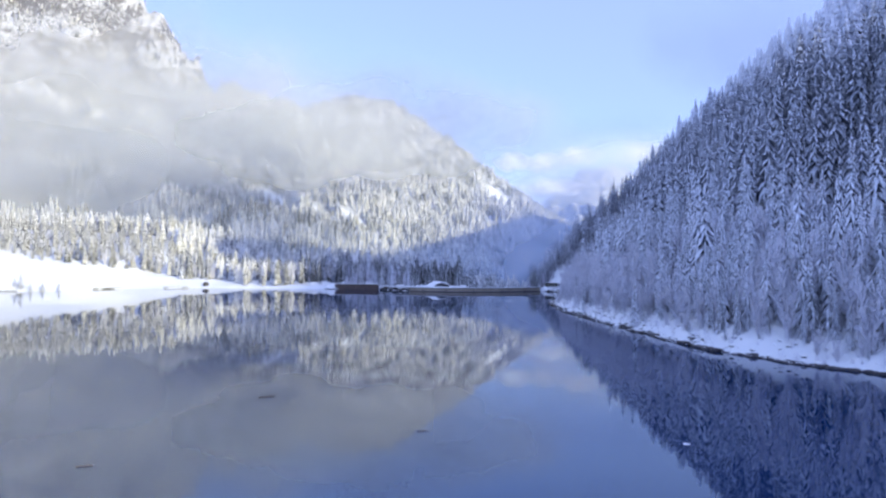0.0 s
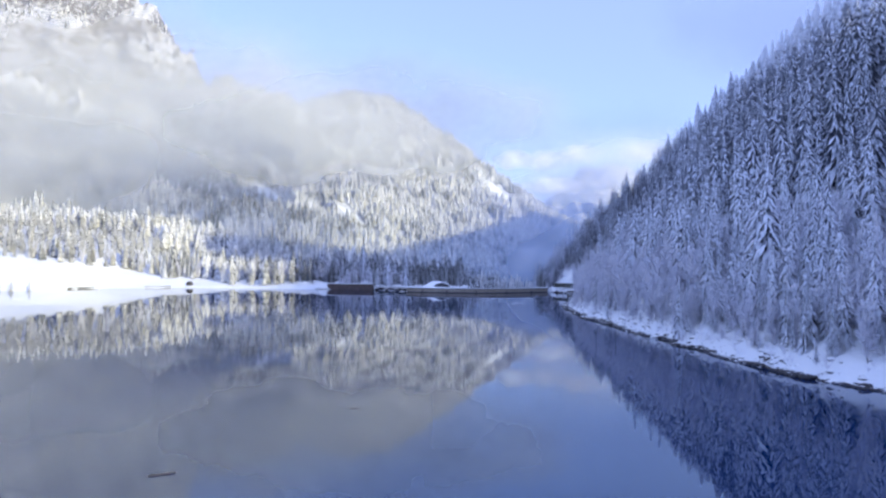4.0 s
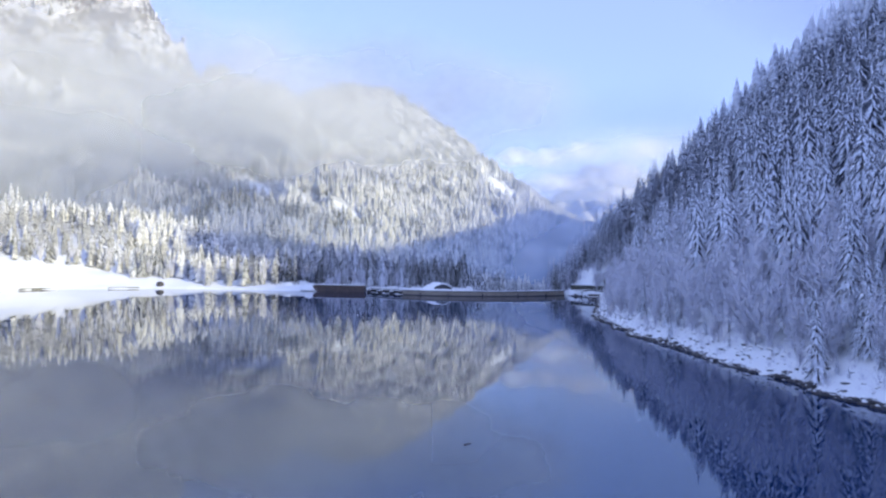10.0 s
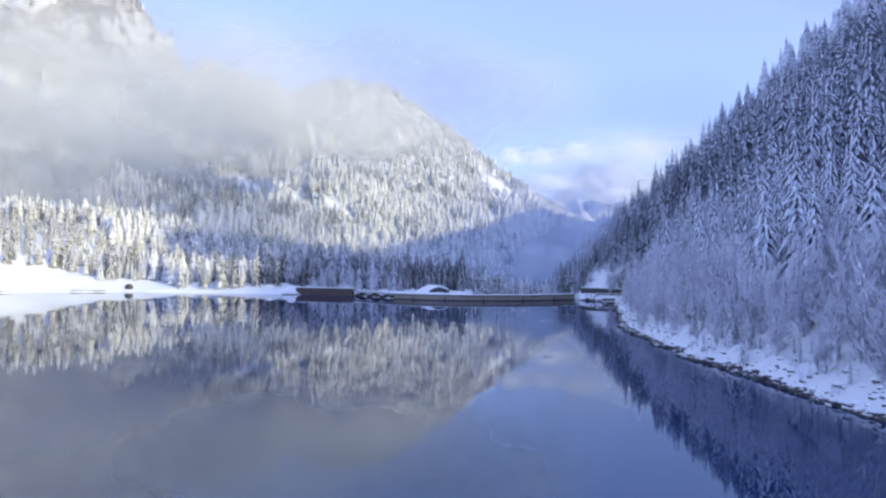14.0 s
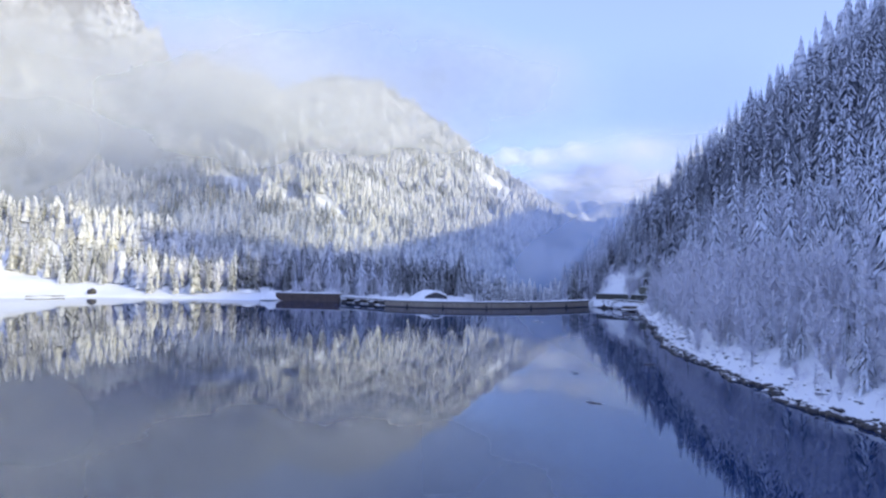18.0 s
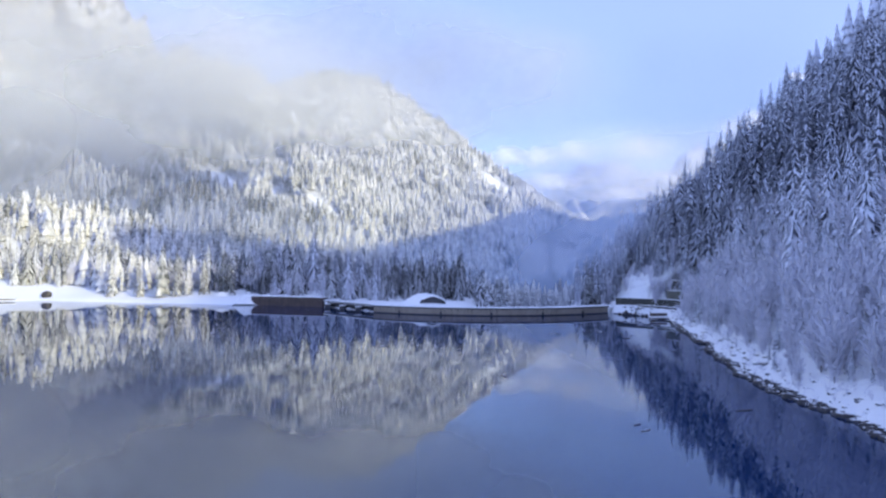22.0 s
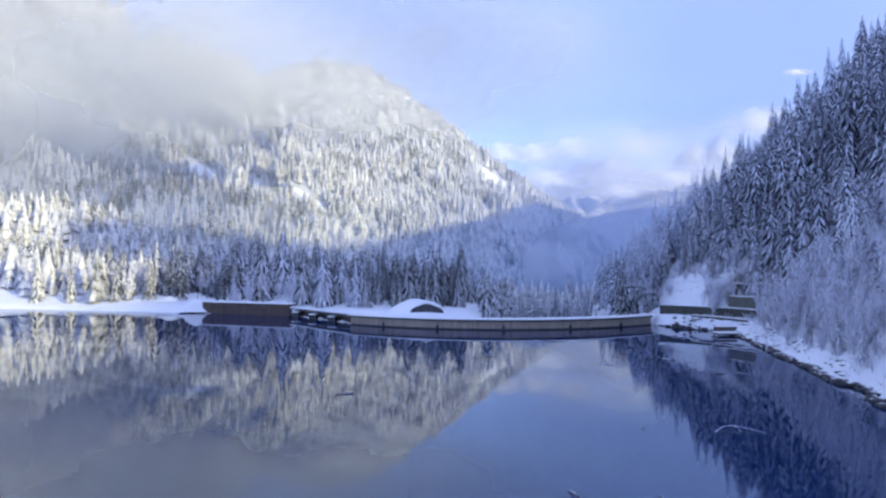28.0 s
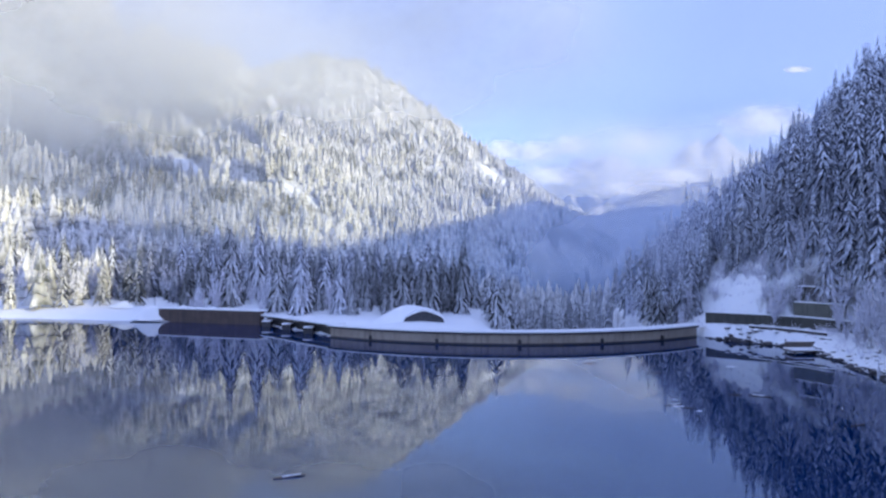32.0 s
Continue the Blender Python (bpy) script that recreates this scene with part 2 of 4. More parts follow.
M_STEEL = plain_material("dark_steel", (0.03, 0.03, 0.035), (0.08, 0.075, 0.07), 5.0, 0.5, 0.8)
M_WOOD = plain_material("wet_driftwood", (0.05, 0.04, 0.035), (0.16, 0.13, 0.11), 4.0, 0.6)
M_WATER = water_material()


# ---- building helpers ----
def mesh_from(name, verts, faces, material, smooth=False):
    me = bpy.data.meshes.new(name)
    verts, faces = np.asarray(verts, dtype=np.float32), np.asarray(faces, dtype=np.int32)
    k = faces.shape[1]
    me.vertices.add(len(verts))
    me.vertices.foreach_set("co", verts.ravel())
    me.loops.add(faces.size)
    me.loops.foreach_set("vertex_index", faces.ravel())
    me.polygons.add(len(faces))
    me.polygons.foreach_set("loop_start", np.arange(0, faces.size, k, dtype=np.int32))
    if smooth:
        me.polygons.foreach_set("use_smooth", np.ones(len(faces), dtype=bool))
    me.materials.append(material)
    me.update(calc_edges=True)
    me.validate()
    return me


def mesh_of(name, bm, material, smooth=False):
    me = bpy.data.meshes.new(name)
    bmesh.ops.recalc_face_normals(bm, faces=bm.faces)
    bm.to_mesh(me)
    bm.free()
    me.materials.append(material)
    if smooth:
        for f in me.polygons:
            f.use_smooth = True
    return me


def part(name, bm, material, parent, label="", smooth=False):
    ob = new(name, mesh_of(name, bm, material, smooth))
    ob.parent = parent
    return tagged(ob, label) if label else ob


def box(bm, x0, x1, y0, y1, z0, z1, bevel=0.0):
    made = bmesh.ops.create_cube(bm, size=1)["verts"]
    for v in made:
        v.co = ((x0 + x1) / 2 + v.co.x * (x1 - x0), (y0 + y1) / 2 + v.co.y * (y1 - y0), (z0 + z1) / 2 + v.co.z * (z1 - z0))
    if bevel:
        edges = list({e for v in made for e in v.link_edges})
        bmesh.ops.bevel(bm, geom=edges, offset=bevel, segments=2, affect="EDGES", profile=0.5)
    return bm


def strip(bm, path, y0, y1, z0, z1):
    """A wall or slab that follows path, a list of (x, y); y0 and y1 are its two faces across the path, to the left of travel."""
    rings = []
    for i, (x, y) in enumerate(path):
        a, b = Vector(path[max(i - 1, 0)]), Vector(path[min(i + 1, len(path) - 1)])
        n = (b - a).normalized()
        n = Vector((-n.y, n.x))
        rings.append([bm.verts.new((x + n.x * o, y + n.y * o, z)) for o, z in ((y0, z0), (y1, z0), (y1, z1), (y0, z1))])
    for r, s in zip(rings, rings[1:]):
        for i in range(4):
            bm.faces.new((r[i], r[(i + 1) % 4], s[(i + 1) % 4], s[i]))
    bm.faces.new(rings[0])
    bm.faces.new(rings[-1][::-1])
    return bm


def wave(x, y, scale, seed):
    """Smooth uneven relief between about -1 and 1."""
    r = np.random.default_rng(seed)
    out = 0.0
    for k in range(7):
        a, f, p = r.uniform(0, 6.283), scale * r.uniform(0.6, 1.9), r.uniform(0, 6.283)
        out = out + np.sin((x * np.cos(a) + y * np.sin(a)) * f * 6.283 + p + 1.3 * np.sin((y * np.cos(a) - x * np.sin(a)) * f * 4.1 + 2 * p))
    return out / 4.0


def smooth(a, b, v):
    u = np.clip((v - a) / (b - a), 0, 1)
    return u * u * (3 - 2 * u)


# ---- the lie of the land ----
ARC_X, ARC_Y, ARC_R = 29.0, 643.5, 106.0          # the dam's arch: centre and radius of its water face


def shore_right(y):
    y = np.asarray(y, dtype=float)
    ragged = 0.9 * np.sin(y / 6.1 + 1.7 * np.sin(y / 17)) + 0.6 * np.sin(y / 3.3 + 2) * np.sin(y / 29)
    return ragged * smooth(540, 520, y) + np.interp(y, [-600, 0, 100, 131, 145, 168, 230, 305, 362, 405, 430, 467, 496, 512, 526, 536, 546, 556, 620, 660, 760, 900, 1100, 1300, 1700],
                     [190, 135, 113, 97, 86, 75, 70, 64, 67, 76, 85, 93, 103, 106, 109, 107, 98, 94, 88, 96, 130, 220, 400, 620, 1000])


def slope_foot(y):
    return np.interp(y, [-600, 0, 131, 168, 230, 305, 405, 480, 560, 620, 660, 760, 900, 1100, 1300, 1700],
                     [190, 135, 97, 75, 70, 64, 74, 78, 78, 82, 94, 128, 220, 400, 620, 1000])


def shore_far(x):
    arc = ARC_Y - np.sqrt(np.maximum(ARC_R ** 2 - (x - ARC_X) ** 2, 3600)) + 4.5
    line = np.interp(x, [-1400, -900, -700, -560, -470, -420, -380, -340, -260, -190, -125, -111, -66, -34], [-900, -300, 150, 400, 520, 548, 566, 618, 642, 626, 612, 609, 597, 562])
    return np.where((x > -34) & (x < 92), arc, np.where(x >= 92, 560.0, line))


RIDGES = (  # crest points x, y, z; reach of the flank; how hollow the flank is
    (((-2600, 1500, 800), (-1500, 1600, 940), (-1000, 1640, 900), (-815, 1640, 765), (-650, 1640, 530), (-440, 1640, 500), (-343, 1640, 375), (-269, 1640, 292), (-139, 1600, 175), (0, 1540, 90)), 930, 2.0),
    (((-700, 2100, 500), (-458, 2000, 578), (-345, 2000, 606), (-257, 2000, 608), (-180, 2000, 592), (-83, 2000, 535), (13, 2000, 462), (124, 2000, 370), (202, 2000, 300), (296, 2000, 236), (367, 2000, 198), (412, 2000, 160), (520, 1950, 20)), 880, 2.0),
    (((330, 1900, 90), (430, 1880, 145), (600, 1900, 220), (800, 1860, 255), (1200, 1700, 330), (1700, 1300, 420)), 620, 1.6),
    (((500, 4100, 330), (900, 4000, 560), (1083, 3950, 730), (1230, 4000, 640), (1500, 4000, 650), (1720, 4000, 800), (1880, 4000, 815), (2030, 4000, 690), (2500, 3700, 760)), 1500, 1.5),
)


LANE = ((90, 558), (103, 554.5), (115.5, 542), (118.5, 531), (121, 512))


def from_lane(x, y):
    gap = np.full(np.shape(x), 1e9)
    for (ax, ay), (bx, by) in zip(LANE, LANE[1:]):
        dx, dy = bx - ax, by - ay
        u = np.clip(((x - ax) * dx + (y - ay) * dy) / (dx * dx + dy * dy), 0, 1)
        gap = np.minimum(gap, np.hypot(x - ax - u * dx, y - ay - u * dy))
    return gap


def ground(x, y):
    x, y = np.asarray(x, dtype=float), np.asarray(y, dtype=float)
    # the wooded slope of the near bank
    s, d = x - shore_right(y), np.maximum(x - slope_foot(y), 0)
    rise = np.where(d < 100, 0.6 * d + 0.0025 * d * d, np.where(d < 250, 85 + 0.9 * (d - 100), 220 + 0.22 * (d - 250)))
    rise = rise * (1 - 0.24 * smooth(585, 655, y))
    # capped low at the start so the sun clears it to the far shore
    rise = np.minimum(rise, 118 + 134 * smooth(335, 400, y)) + wave(x, y, 1 / 90, 3) * np.clip(d / 12, 0, 5)
    bank = np.where(s < 12, 0.5 * s + 0.15, 6.15 + 1.2 * (s - 12))
    bank = bank + np.clip(s / 3, 0, 1) * smooth(40, 14, s) * (wave(x, y, 1 / 9, 21) * 0.7 + wave(x, y, 1 / 22, 22) * 0.55)
    near = np.where(s > 0, np.minimum(rise, bank), np.maximum(0.5 * s, -14))
    near = np.where((s <= 0) & (y > 560), -30, near)
    # the far shore, the meadow and the gorge below the dam
    n = y - shore_far(x)
    field = smooth(-230, -420, x)
    flat = 0.6 + np.minimum(np.maximum(n, 0) * 0.16, np.interp(x, [-78, -60], [7.0, 3.2])) + field * np.clip(n - 8, 0, 260) * 0.24
    flat = flat + wave(x, y, 1 / 60, 5) * np.clip(n / 20, 0, 0.8)
    edge = np.interp(y, [600, 650, 720, 820, 1100], [18, 24, 10, -70, -60])
    flat = flat - 32 * smooth(edge, edge + 30, x) * smooth(0, 6, n)
    far = np.where(n > 0, flat, np.maximum(0.6 * n, -14))
    hills = np.full(x.shape, -60.0)
    for crest, reach, hollow in RIDGES:
        for (ax, ay, az), (bx, by, bz) in zip(crest, crest[1:]):
            dx, dy = bx - ax, by - ay
            u = np.clip(((x - ax) * dx + (y - ay) * dy) / (dx * dx + dy * dy), 0, 1)
            away = np.hypot(x - ax - u * dx, y - ay - u * dy)
            hills = np.maximum(hills, (az + u * (bz - az) + 25) * np.clip(1 - away / reach, 0, 1) ** hollow - 25)
    crag = np.abs(wave(x, y, 1 / 260, 11)) * 0.05 + wave(x, y, 1 / 110, 12) * 0.03
    hills = hills + np.maximum(hills, 0) * (crag - 0.03) * np.where(y < 2800, 1 - 0.7 * smooth(-560, -420, x), 1) * smooth(30, 200, hills)
    hills = hills + smooth(300, 460, hills) * (wave(x, y, 1 / 55, 14) * (3 + 19 * smooth(-420, -620, x)) + wave(x, y, 1 / 120, 17) * 24 * smooth(-500, -700, x)) + smooth(2800, 3200, y) * smooth(60, 300, hills) * (np.abs(wave(x, y, 1 / 420, 15)) * 80 - 30 + 34 * wave(x, y, 1 / 260, 16) + 14 * np.abs(wave(x, y, 1 / 130, 72)) - 7)
    far = np.where(n > 0, np.maximum(far, hills), far)
    z = np.maximum(far, near)
    z = np.where((n < 0) & (s < 0), np.maximum(np.where(y > 556, -14, 0.5 * s), np.maximum(-14, 0.6 * n)), z)
    # added ridge with one steep knob, out of view, shaped to shade the far mountain
    top = np.interp(y + 0.9 * (x - 800), [-900, -600, -186, -160, 46, 105, 195, 261, 491, 1500, 1650, 1900], [60, 370, 372, 510, 528, 482, 435, 402, 391, 386, 270, 60])
    z = np.maximum(z, (top + 25) * np.clip(1 - np.abs(x - 800) / 420, 0, 1) ** 1.3 - 25 - 40 * (x < slope_foot(y) + 150))
    # the bench of the lane on the near abutment
    gap = from_lane(x, y)
    w = smooth(13.0, 6.4, gap) * smooth(0.0, 3.0, s)
    return z * (1 - w) + 4.2 * w


def spaced(*runs):
    """Grid lines: runs of (end, step) from a start."""
    out = [runs[0]]
    for end, step in runs[1:]:
        count = max(1, round((end - out[-1]) / step))
        out += list(np.linspace(out[-1], end, count + 1)[1:])
    return np.array(out)


gx = spaced(-4600, (-2600, 200), (-1000, 40), (-450, 14), (-120, 9), (40, 6), (140, 2.2), (220, 5), (400, 10), (760, 25), (840, 10), (900, 25), (2300, 45), (4600, 250))
gy = spaced(-4600, (-1000, 240), (-240, 40), (100, 12), (500, 3.5), (580, 2.5), (700, 5), (1000, 10), (2100, 14), (2600, 40), (3700, 90), (4250, 32), (4700, 90))
GX, GY = np.meshgrid(gx, gy)
GZ = ground(GX, GY)
idx = np.arange(GX.size).reshape(GX.shape)
quads = np.stack([idx[:-1, :-1], idx[:-1, 1:], idx[1:, 1:], idx[1:, :-1]], -1).reshape(-1, 4)
land = new("ground", mesh_from("ground", np.stack([GX, GY, GZ], -1).reshape(-1, 3), quads, M_GROUND, True))
tagged(land, "snow-covered valley floor and steep mountainsides with bare crags", "ground", kind="structure")

wx = spaced(-2000, (-420, 80), (-40, 12), (-34, 2), (92, 3), (98, 2), (300, 50), (1000, 100))
brim = np.where(wx < -34, 650.0, np.where(wx > 92, 562.0, ARC_Y - np.sqrt(np.maximum(ARC_R ** 2 - (wx - ARC_X) ** 2, 3600)) + 1.0))
wy = np.linspace(0, 1, 30)
WX, WY = np.meshgrid(wx, wy)
WY = -2300 + WY * (brim[None] + 2300)
idx = np.arange(WX.size).reshape(WX.shape)
cells = np.stack([idx[:-1, :-1], idx[:-1, 1:], idx[1:, 1:], idx[1:, :-1]], -1).reshape(-1, 4)
lake = new("water", mesh_from("water", np.stack([WX, WY, 0 * WX], -1).reshape(-1, 3), cells, M_WATER))
tagged(lake, "still dark blue reservoir mirroring the mountains", "lake", kind="structure")


# ---- trees ----
def conifer(r, height, radius, tiers, boughs, full=True):
    """Boughs of a spruce as drooping, ridged blades in whorls; verts and triangles."""
    vs, fs = [], []
    for k in range(tiers):
        u = (k + 0.5) / tiers
        z = height * (0.09 + 0.9 * u ** 0.92)
        reach = radius * (1 - u) ** 0.75 + 0.12
        for j in range(boughs):
            a = 6.283 * (j + r.uniform(-0.35, 0.35)) / boughs + k * 1.9
            c, s = math.cos(a), math.sin(a)
            ln = reach * r.uniform(0.68, 1.12)
            w = ln * r.uniform(0.11, 0.18) * 8.0 / boughs
            zz = z + r.uniform(-0.6, 0.6) * height / tiers
            drop = ln * r.uniform(0.85, 1.6)
            b = len(vs)
            m = 0.6 * ln
            vs += [(0, 0, zz), (m * c, m * s, zz - drop * 0.35), (ln * c, ln * s, zz - drop),
                   (m * c - w * s, m * s + w * c, zz - drop * 0.35 - w * 0.55), (m * c + w * s, m * s - w * c, zz - drop * 0.35 - w * 0.55)]
            fs += [(b, b + 1, b + 3), (b, b + 4, b + 1), (b + 1, b + 2, b + 3), (b + 1, b + 4, b + 2)] if full else [(b, b + 2, b + 3), (b, b + 4, b + 2)]
    b = len(vs)
    vs += [(0, 0, height * 1.02), (0.25, 0, height * 0.9), (-0.15, 0.2, height * 0.9), (-0.15, -0.2, height * 0.9)]
    fs += [(b, b + 1, b + 2), (b, b + 2, b + 3), (b, b + 3, b + 1)]
    return np.array(vs), np.array(fs)


def skirted(r, height, radius, tiers, around):
    """A spruce seen from afar: ragged skirts of boughs, one over another."""
    vs, fs = [], []
    for k in range(tiers):
        u = k / tiers
        top, low = height * min(1.0, u + 2.3 / tiers), height * (0.04 + 0.92 * u)
        reach = radius * (1 - u) ** 0.8
        b = len(vs)
        vs.append((0, 0, top))
        for j in range(around):
            a = 6.283 * (j + r.uniform(-0.3, 0.3)) / around + k
            f = reach * (r.uniform(0.85, 1.2) if j % 2 else r.uniform(0.45, 0.75))
            vs.append((f * math.cos(a), f * math.sin(a), low + (0 if j % 2 else height * 0.03) + r.uniform(-0.02, 0.02) * height))
        fs += [(b, b + 1 + j, b + 1 + (j + 1) % around) for j in range(around)]
    return np.array(vs), np.array(fs)


def frosted(r, height, radius, limbs, sprays, wide=1.0):
    """A bare, hoar-frosted broadleaf crown: rising limbs, each with a spray of fine twigs."""
    vs, fs = [], []
    for k in range(limbs):
        a = 6.283 * k / limbs + r.uniform(-0.4, 0.4)
        z0, z1 = height * r.uniform(-0.02, 0.3), height * (0.5 + 0.5 * r.uniform() ** 0.8) * (0.5 if k % 4 == 0 else 1)
        out = radius * r.uniform(0.35, 0.95)
        p0 = np.array((0, 0, z0))
        way = np.array((out * math.cos(a), out * math.sin(a), z1 - z0))
        side = np.array((-math.sin(a), math.cos(a), 0)) * 0.07
        b = len(vs)
        vs += [p0 - side, p0 + side, p0 + way]
        fs += [(b, b + 1, b + 2)]
        for _ in range(sprays):
            u = r.uniform(0.04, 1.0)
            q = p0 + way * u * np.array((1, 1, u ** 0.15))
            ln = height * r.uniform(0.06, 0.16)
            v = way / np.linalg.norm(way) * 0.5 + r.normal(0, 0.42, 3) + np.array((0, 0, 0.55))
            v = v / np.linalg.norm(v) * ln
            e = np.cross(v, r.normal(0, 1, 3))
            e = e / np.linalg.norm(e) * r.uniform(0.05, 0.12) * wide * height / 12
            b = len(vs)
            vs += [q, q + v * 0.5 + e, q + v, q + v * 0.4 - e]
            fs += [(b, b + 1, b + 2), (b, b + 2, b + 3)]
    return np.array(vs), np.array(fs)


def stem(height, thick):
    bm = bmesh.new()
    rings = []
    for k, (u, w) in enumerate(((-0.06, 1.5), (0.02, 1.1), (0.3, 0.8), (0.65, 0.45), (0.97, 0.08))):
        rings.append([bm.verts.new((thick * w * math.cos(i * 1.0472) + 0.05 * k, thick * w * math.sin(i * 1.0472), height * u)) for i in range(6)])
    for r, s in zip(rings, rings[1:]):
        for i in range(6):
            bm.faces.new((r[i], r[(i + 1) % 6], s[(i + 1) % 6], s[i]))
    bm.faces.new(rings[-1])
    return bm


def scatter(x0, x1, y0, y1, step, seed):
    """Jittered places over a rectangle."""
    r = np.random.default_rng(seed)
    xs, ys = np.meshgrid(np.arange(x0, x1, step), np.arange(y0, y1, step))
    xs, ys = xs + r.uniform(-0.55, 0.55, xs.shape) * step, ys + r.uniform(-0.55, 0.55, ys.shape) * step
    return xs.ravel(), ys.ravel(), r


def woods(name, shapes, x, y, size, r, material, label):
    """All trees at the places x, y as one joined stand."""
    z = ground(x, y)
    pick = r.integers(0, len(shapes), len(x))
    turn, grow, fat = r.uniform(0, 6.283, len(x)), size * r.uniform(0.5, 1.25, len(x)), r.uniform(0.85, 1.2, len(x))
    all_v, all_f, base = [], [], 0
    for i, (v, f) in enumerate(shapes):
        m = np.nonzero(pick == i)[0]
        if not len(m):
            continue
        c, s = np.cos(turn[m])[:, None], np.sin(turn[m])[:, None]
        g, w = grow[m][:, None], (grow[m] * fat[m])[:, None]
        vx = (v[:, 0] * c - v[:, 1] * s) * w + x[m][:, None]
        vy = (v[:, 0] * s + v[:, 1] * c) * w + y[m][:, None]
        vz = v[:, 2] * g + z[m][:, None] - 0.3
        all_v.append(np.stack([vx, vy, vz], -1).reshape(-1, 3))
        all_f.append((f[None] + (np.arange(len(m)) * len(v))[:, None, None]).reshape(-1, 3) + base)
        base += len(m) * len(v)
    ob = new(name, mesh_from(name, np.concatenate(all_v), np.concatenate(all_f), material))
    return tagged(ob, label, "forest", kind="stuff")


tr = np.random.default_rng(21)
FINE = [conifer(tr, 24, tr.uniform(2.9, 3.9), 21, 10) for _ in range(5)]
BROAD = [conifer(tr, 24, tr.uniform(4.6, 5.8), 17, 11, False) for _ in range(4)]
MID = [conifer(tr, 24, tr.uniform(2.5, 3.4), 13, 7) for _ in range(6)]
LIGHT = [conifer(tr, 24, tr.uniform(3.0, 4.2), 19, 8, False) for _ in range(6)]
THIN = [conifer(tr, 24, tr.uniform(3.2, 4.4), 12, 7, False) for _ in range(6)]
LOW = [skirted(tr, 24, tr.uniform(3.2, 4.0), 8, 8) for _ in range(6)]
FAR = [skirted(tr, 22, tr.uniform(3.8, 5.2), 5, 9) for _ in range(6)]
BARE = [frosted(tr, 13, 2.7, 18, 27, 1.3) for _ in range(4)]

CLEARINGS = ((-198, 1295, 48, 13, -0.62), (-375, 1291, 50, 15, -0.53), (172, 1845, 46, 40, 0.0), (52, 1389, 24, 11, -0.5), (181, 1610, 24, 16, -0.4), (-330, 1600, 16, 26, 0.0), (-290, 1290, 60, 7, -0.5), (-502, 1298, 30, 10, -0.3), (-120, 1310, 70, 6, -0.6), (-415, 1400, 40, 9, -0.7))


def open_snow(x, y):
    out = np.zeros(x.shape, dtype=bool)
    for cx, cy, a, b, turn in CLEARINGS:
        u = (x - cx) * math.cos(turn) + (y - cy) * math.sin(turn)
        v = (y - cy) * math.cos(turn) - (x - cx) * math.sin(turn)
        out |= (u / a) ** 2 + (v / b) ** 2 < 1
    return out


for cx, cy, a, b, turn in CLEARINGS:
    c, si = math.cos(turn), math.sin(turn)
    u, q = np.meshgrid(np.linspace(0, 1, 7), np.linspace(0, 6.283, 29))
    edge = u * (0.92 + 0.16 * np.sin(3 * q + cx) + 0.08 * np.sin(7 * q + cy))
    fx, fy = edge * a * np.cos(q), edge * b * np.sin(q)
    fx, fy = cx + fx * c - fy * si, cy + fx * si + fy * c
    idx = np.arange(u.size).reshape(u.shape)
    cells = np.stack([idx[:-1, :-1], idx[:-1, 1:], idx[1:, 1:], idx[1:, :-1]], -1).reshape(-1, 4)
    field = new("snow_field", mesh_from("snow_field", np.stack([fx, fy, ground(fx, fy) + 1.6 * (1 - u ** 4) - 0.4], -1).reshape(-1, 3), cells, M_SNOW, True))
    tagged(field, "steep open snow field between the conifers", "snow field", "snow fields on the far mountain", "structure")


# stand on the near slope, beyond the first rows
def no_trees(x, y):
    """The lane, the landing below it and the snowy knoll on the near abutment."""
    knoll = np.hypot((x - 108.5) / 14, (y - 566) / 11) < 1
    high = ground(x, y) > 20
    return (knoll & ~high) | (from_lane(x, y) < 6.2) | ((x > 116) & (x < 124.5) & (y > 536) & (y < 552) & ~high) | ((x > 90) & (x < 114) & (y > 520) & (y < 560))


x, y, r = scatter(60, 420, 60, 760, 6.6, 31)
s, d = x - shore_right(y), x - slope_foot(y)
keep = (s > 20) & (d > 22) & ~no_trees(x, y) & (d < 330) & (x < 0.9 * y + 60)
x, y, d = x[keep], y[keep], d[keep]
low, mid = d < 52, (d >= 52) & (d < 150)
stand = 1.14 + 0.22 * wave(x, y, 1 / 55, 61)
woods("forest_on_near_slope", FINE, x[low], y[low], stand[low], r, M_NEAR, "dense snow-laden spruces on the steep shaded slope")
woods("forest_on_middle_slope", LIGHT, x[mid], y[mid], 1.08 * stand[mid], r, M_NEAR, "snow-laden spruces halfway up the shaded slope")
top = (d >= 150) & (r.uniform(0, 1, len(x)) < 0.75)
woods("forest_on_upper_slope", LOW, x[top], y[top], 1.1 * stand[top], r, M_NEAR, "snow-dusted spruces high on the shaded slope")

# frosted thicket along the foot of the slope
x, y, r = scatter(60, 150, 110, 560, 4.6, 34)
s = x - shore_right(y)
keep = (s > 18) & (s < np.where((y > 170) & (y < 540), 44 + 12 * wave(x, y, 1 / 70, 4), 28)) & ~no_trees(x, y) & (r.uniform(0, 1, len(x)) < 0.8)
spiky = keep & (r.uniform(0, 1, len(x)) < 0.25)
keep &= ~spiky
woods("spruces_in_thicket", MID, x[spiky], y[spiky], 0.62, r, M_NEAR, "slender snow-laden spruces among the frosted broadleaf trees")
woods("frosted_thicket", BARE, x[keep], y[keep], 1.3, r, M_FROST, "bare broadleaf trees thick with hoar frost")

x, y, r = scatter(70, 150, 95, 245, 4.6, 37)
s = x - shore_right(y)
keep = (s > 11) & (s < 34)
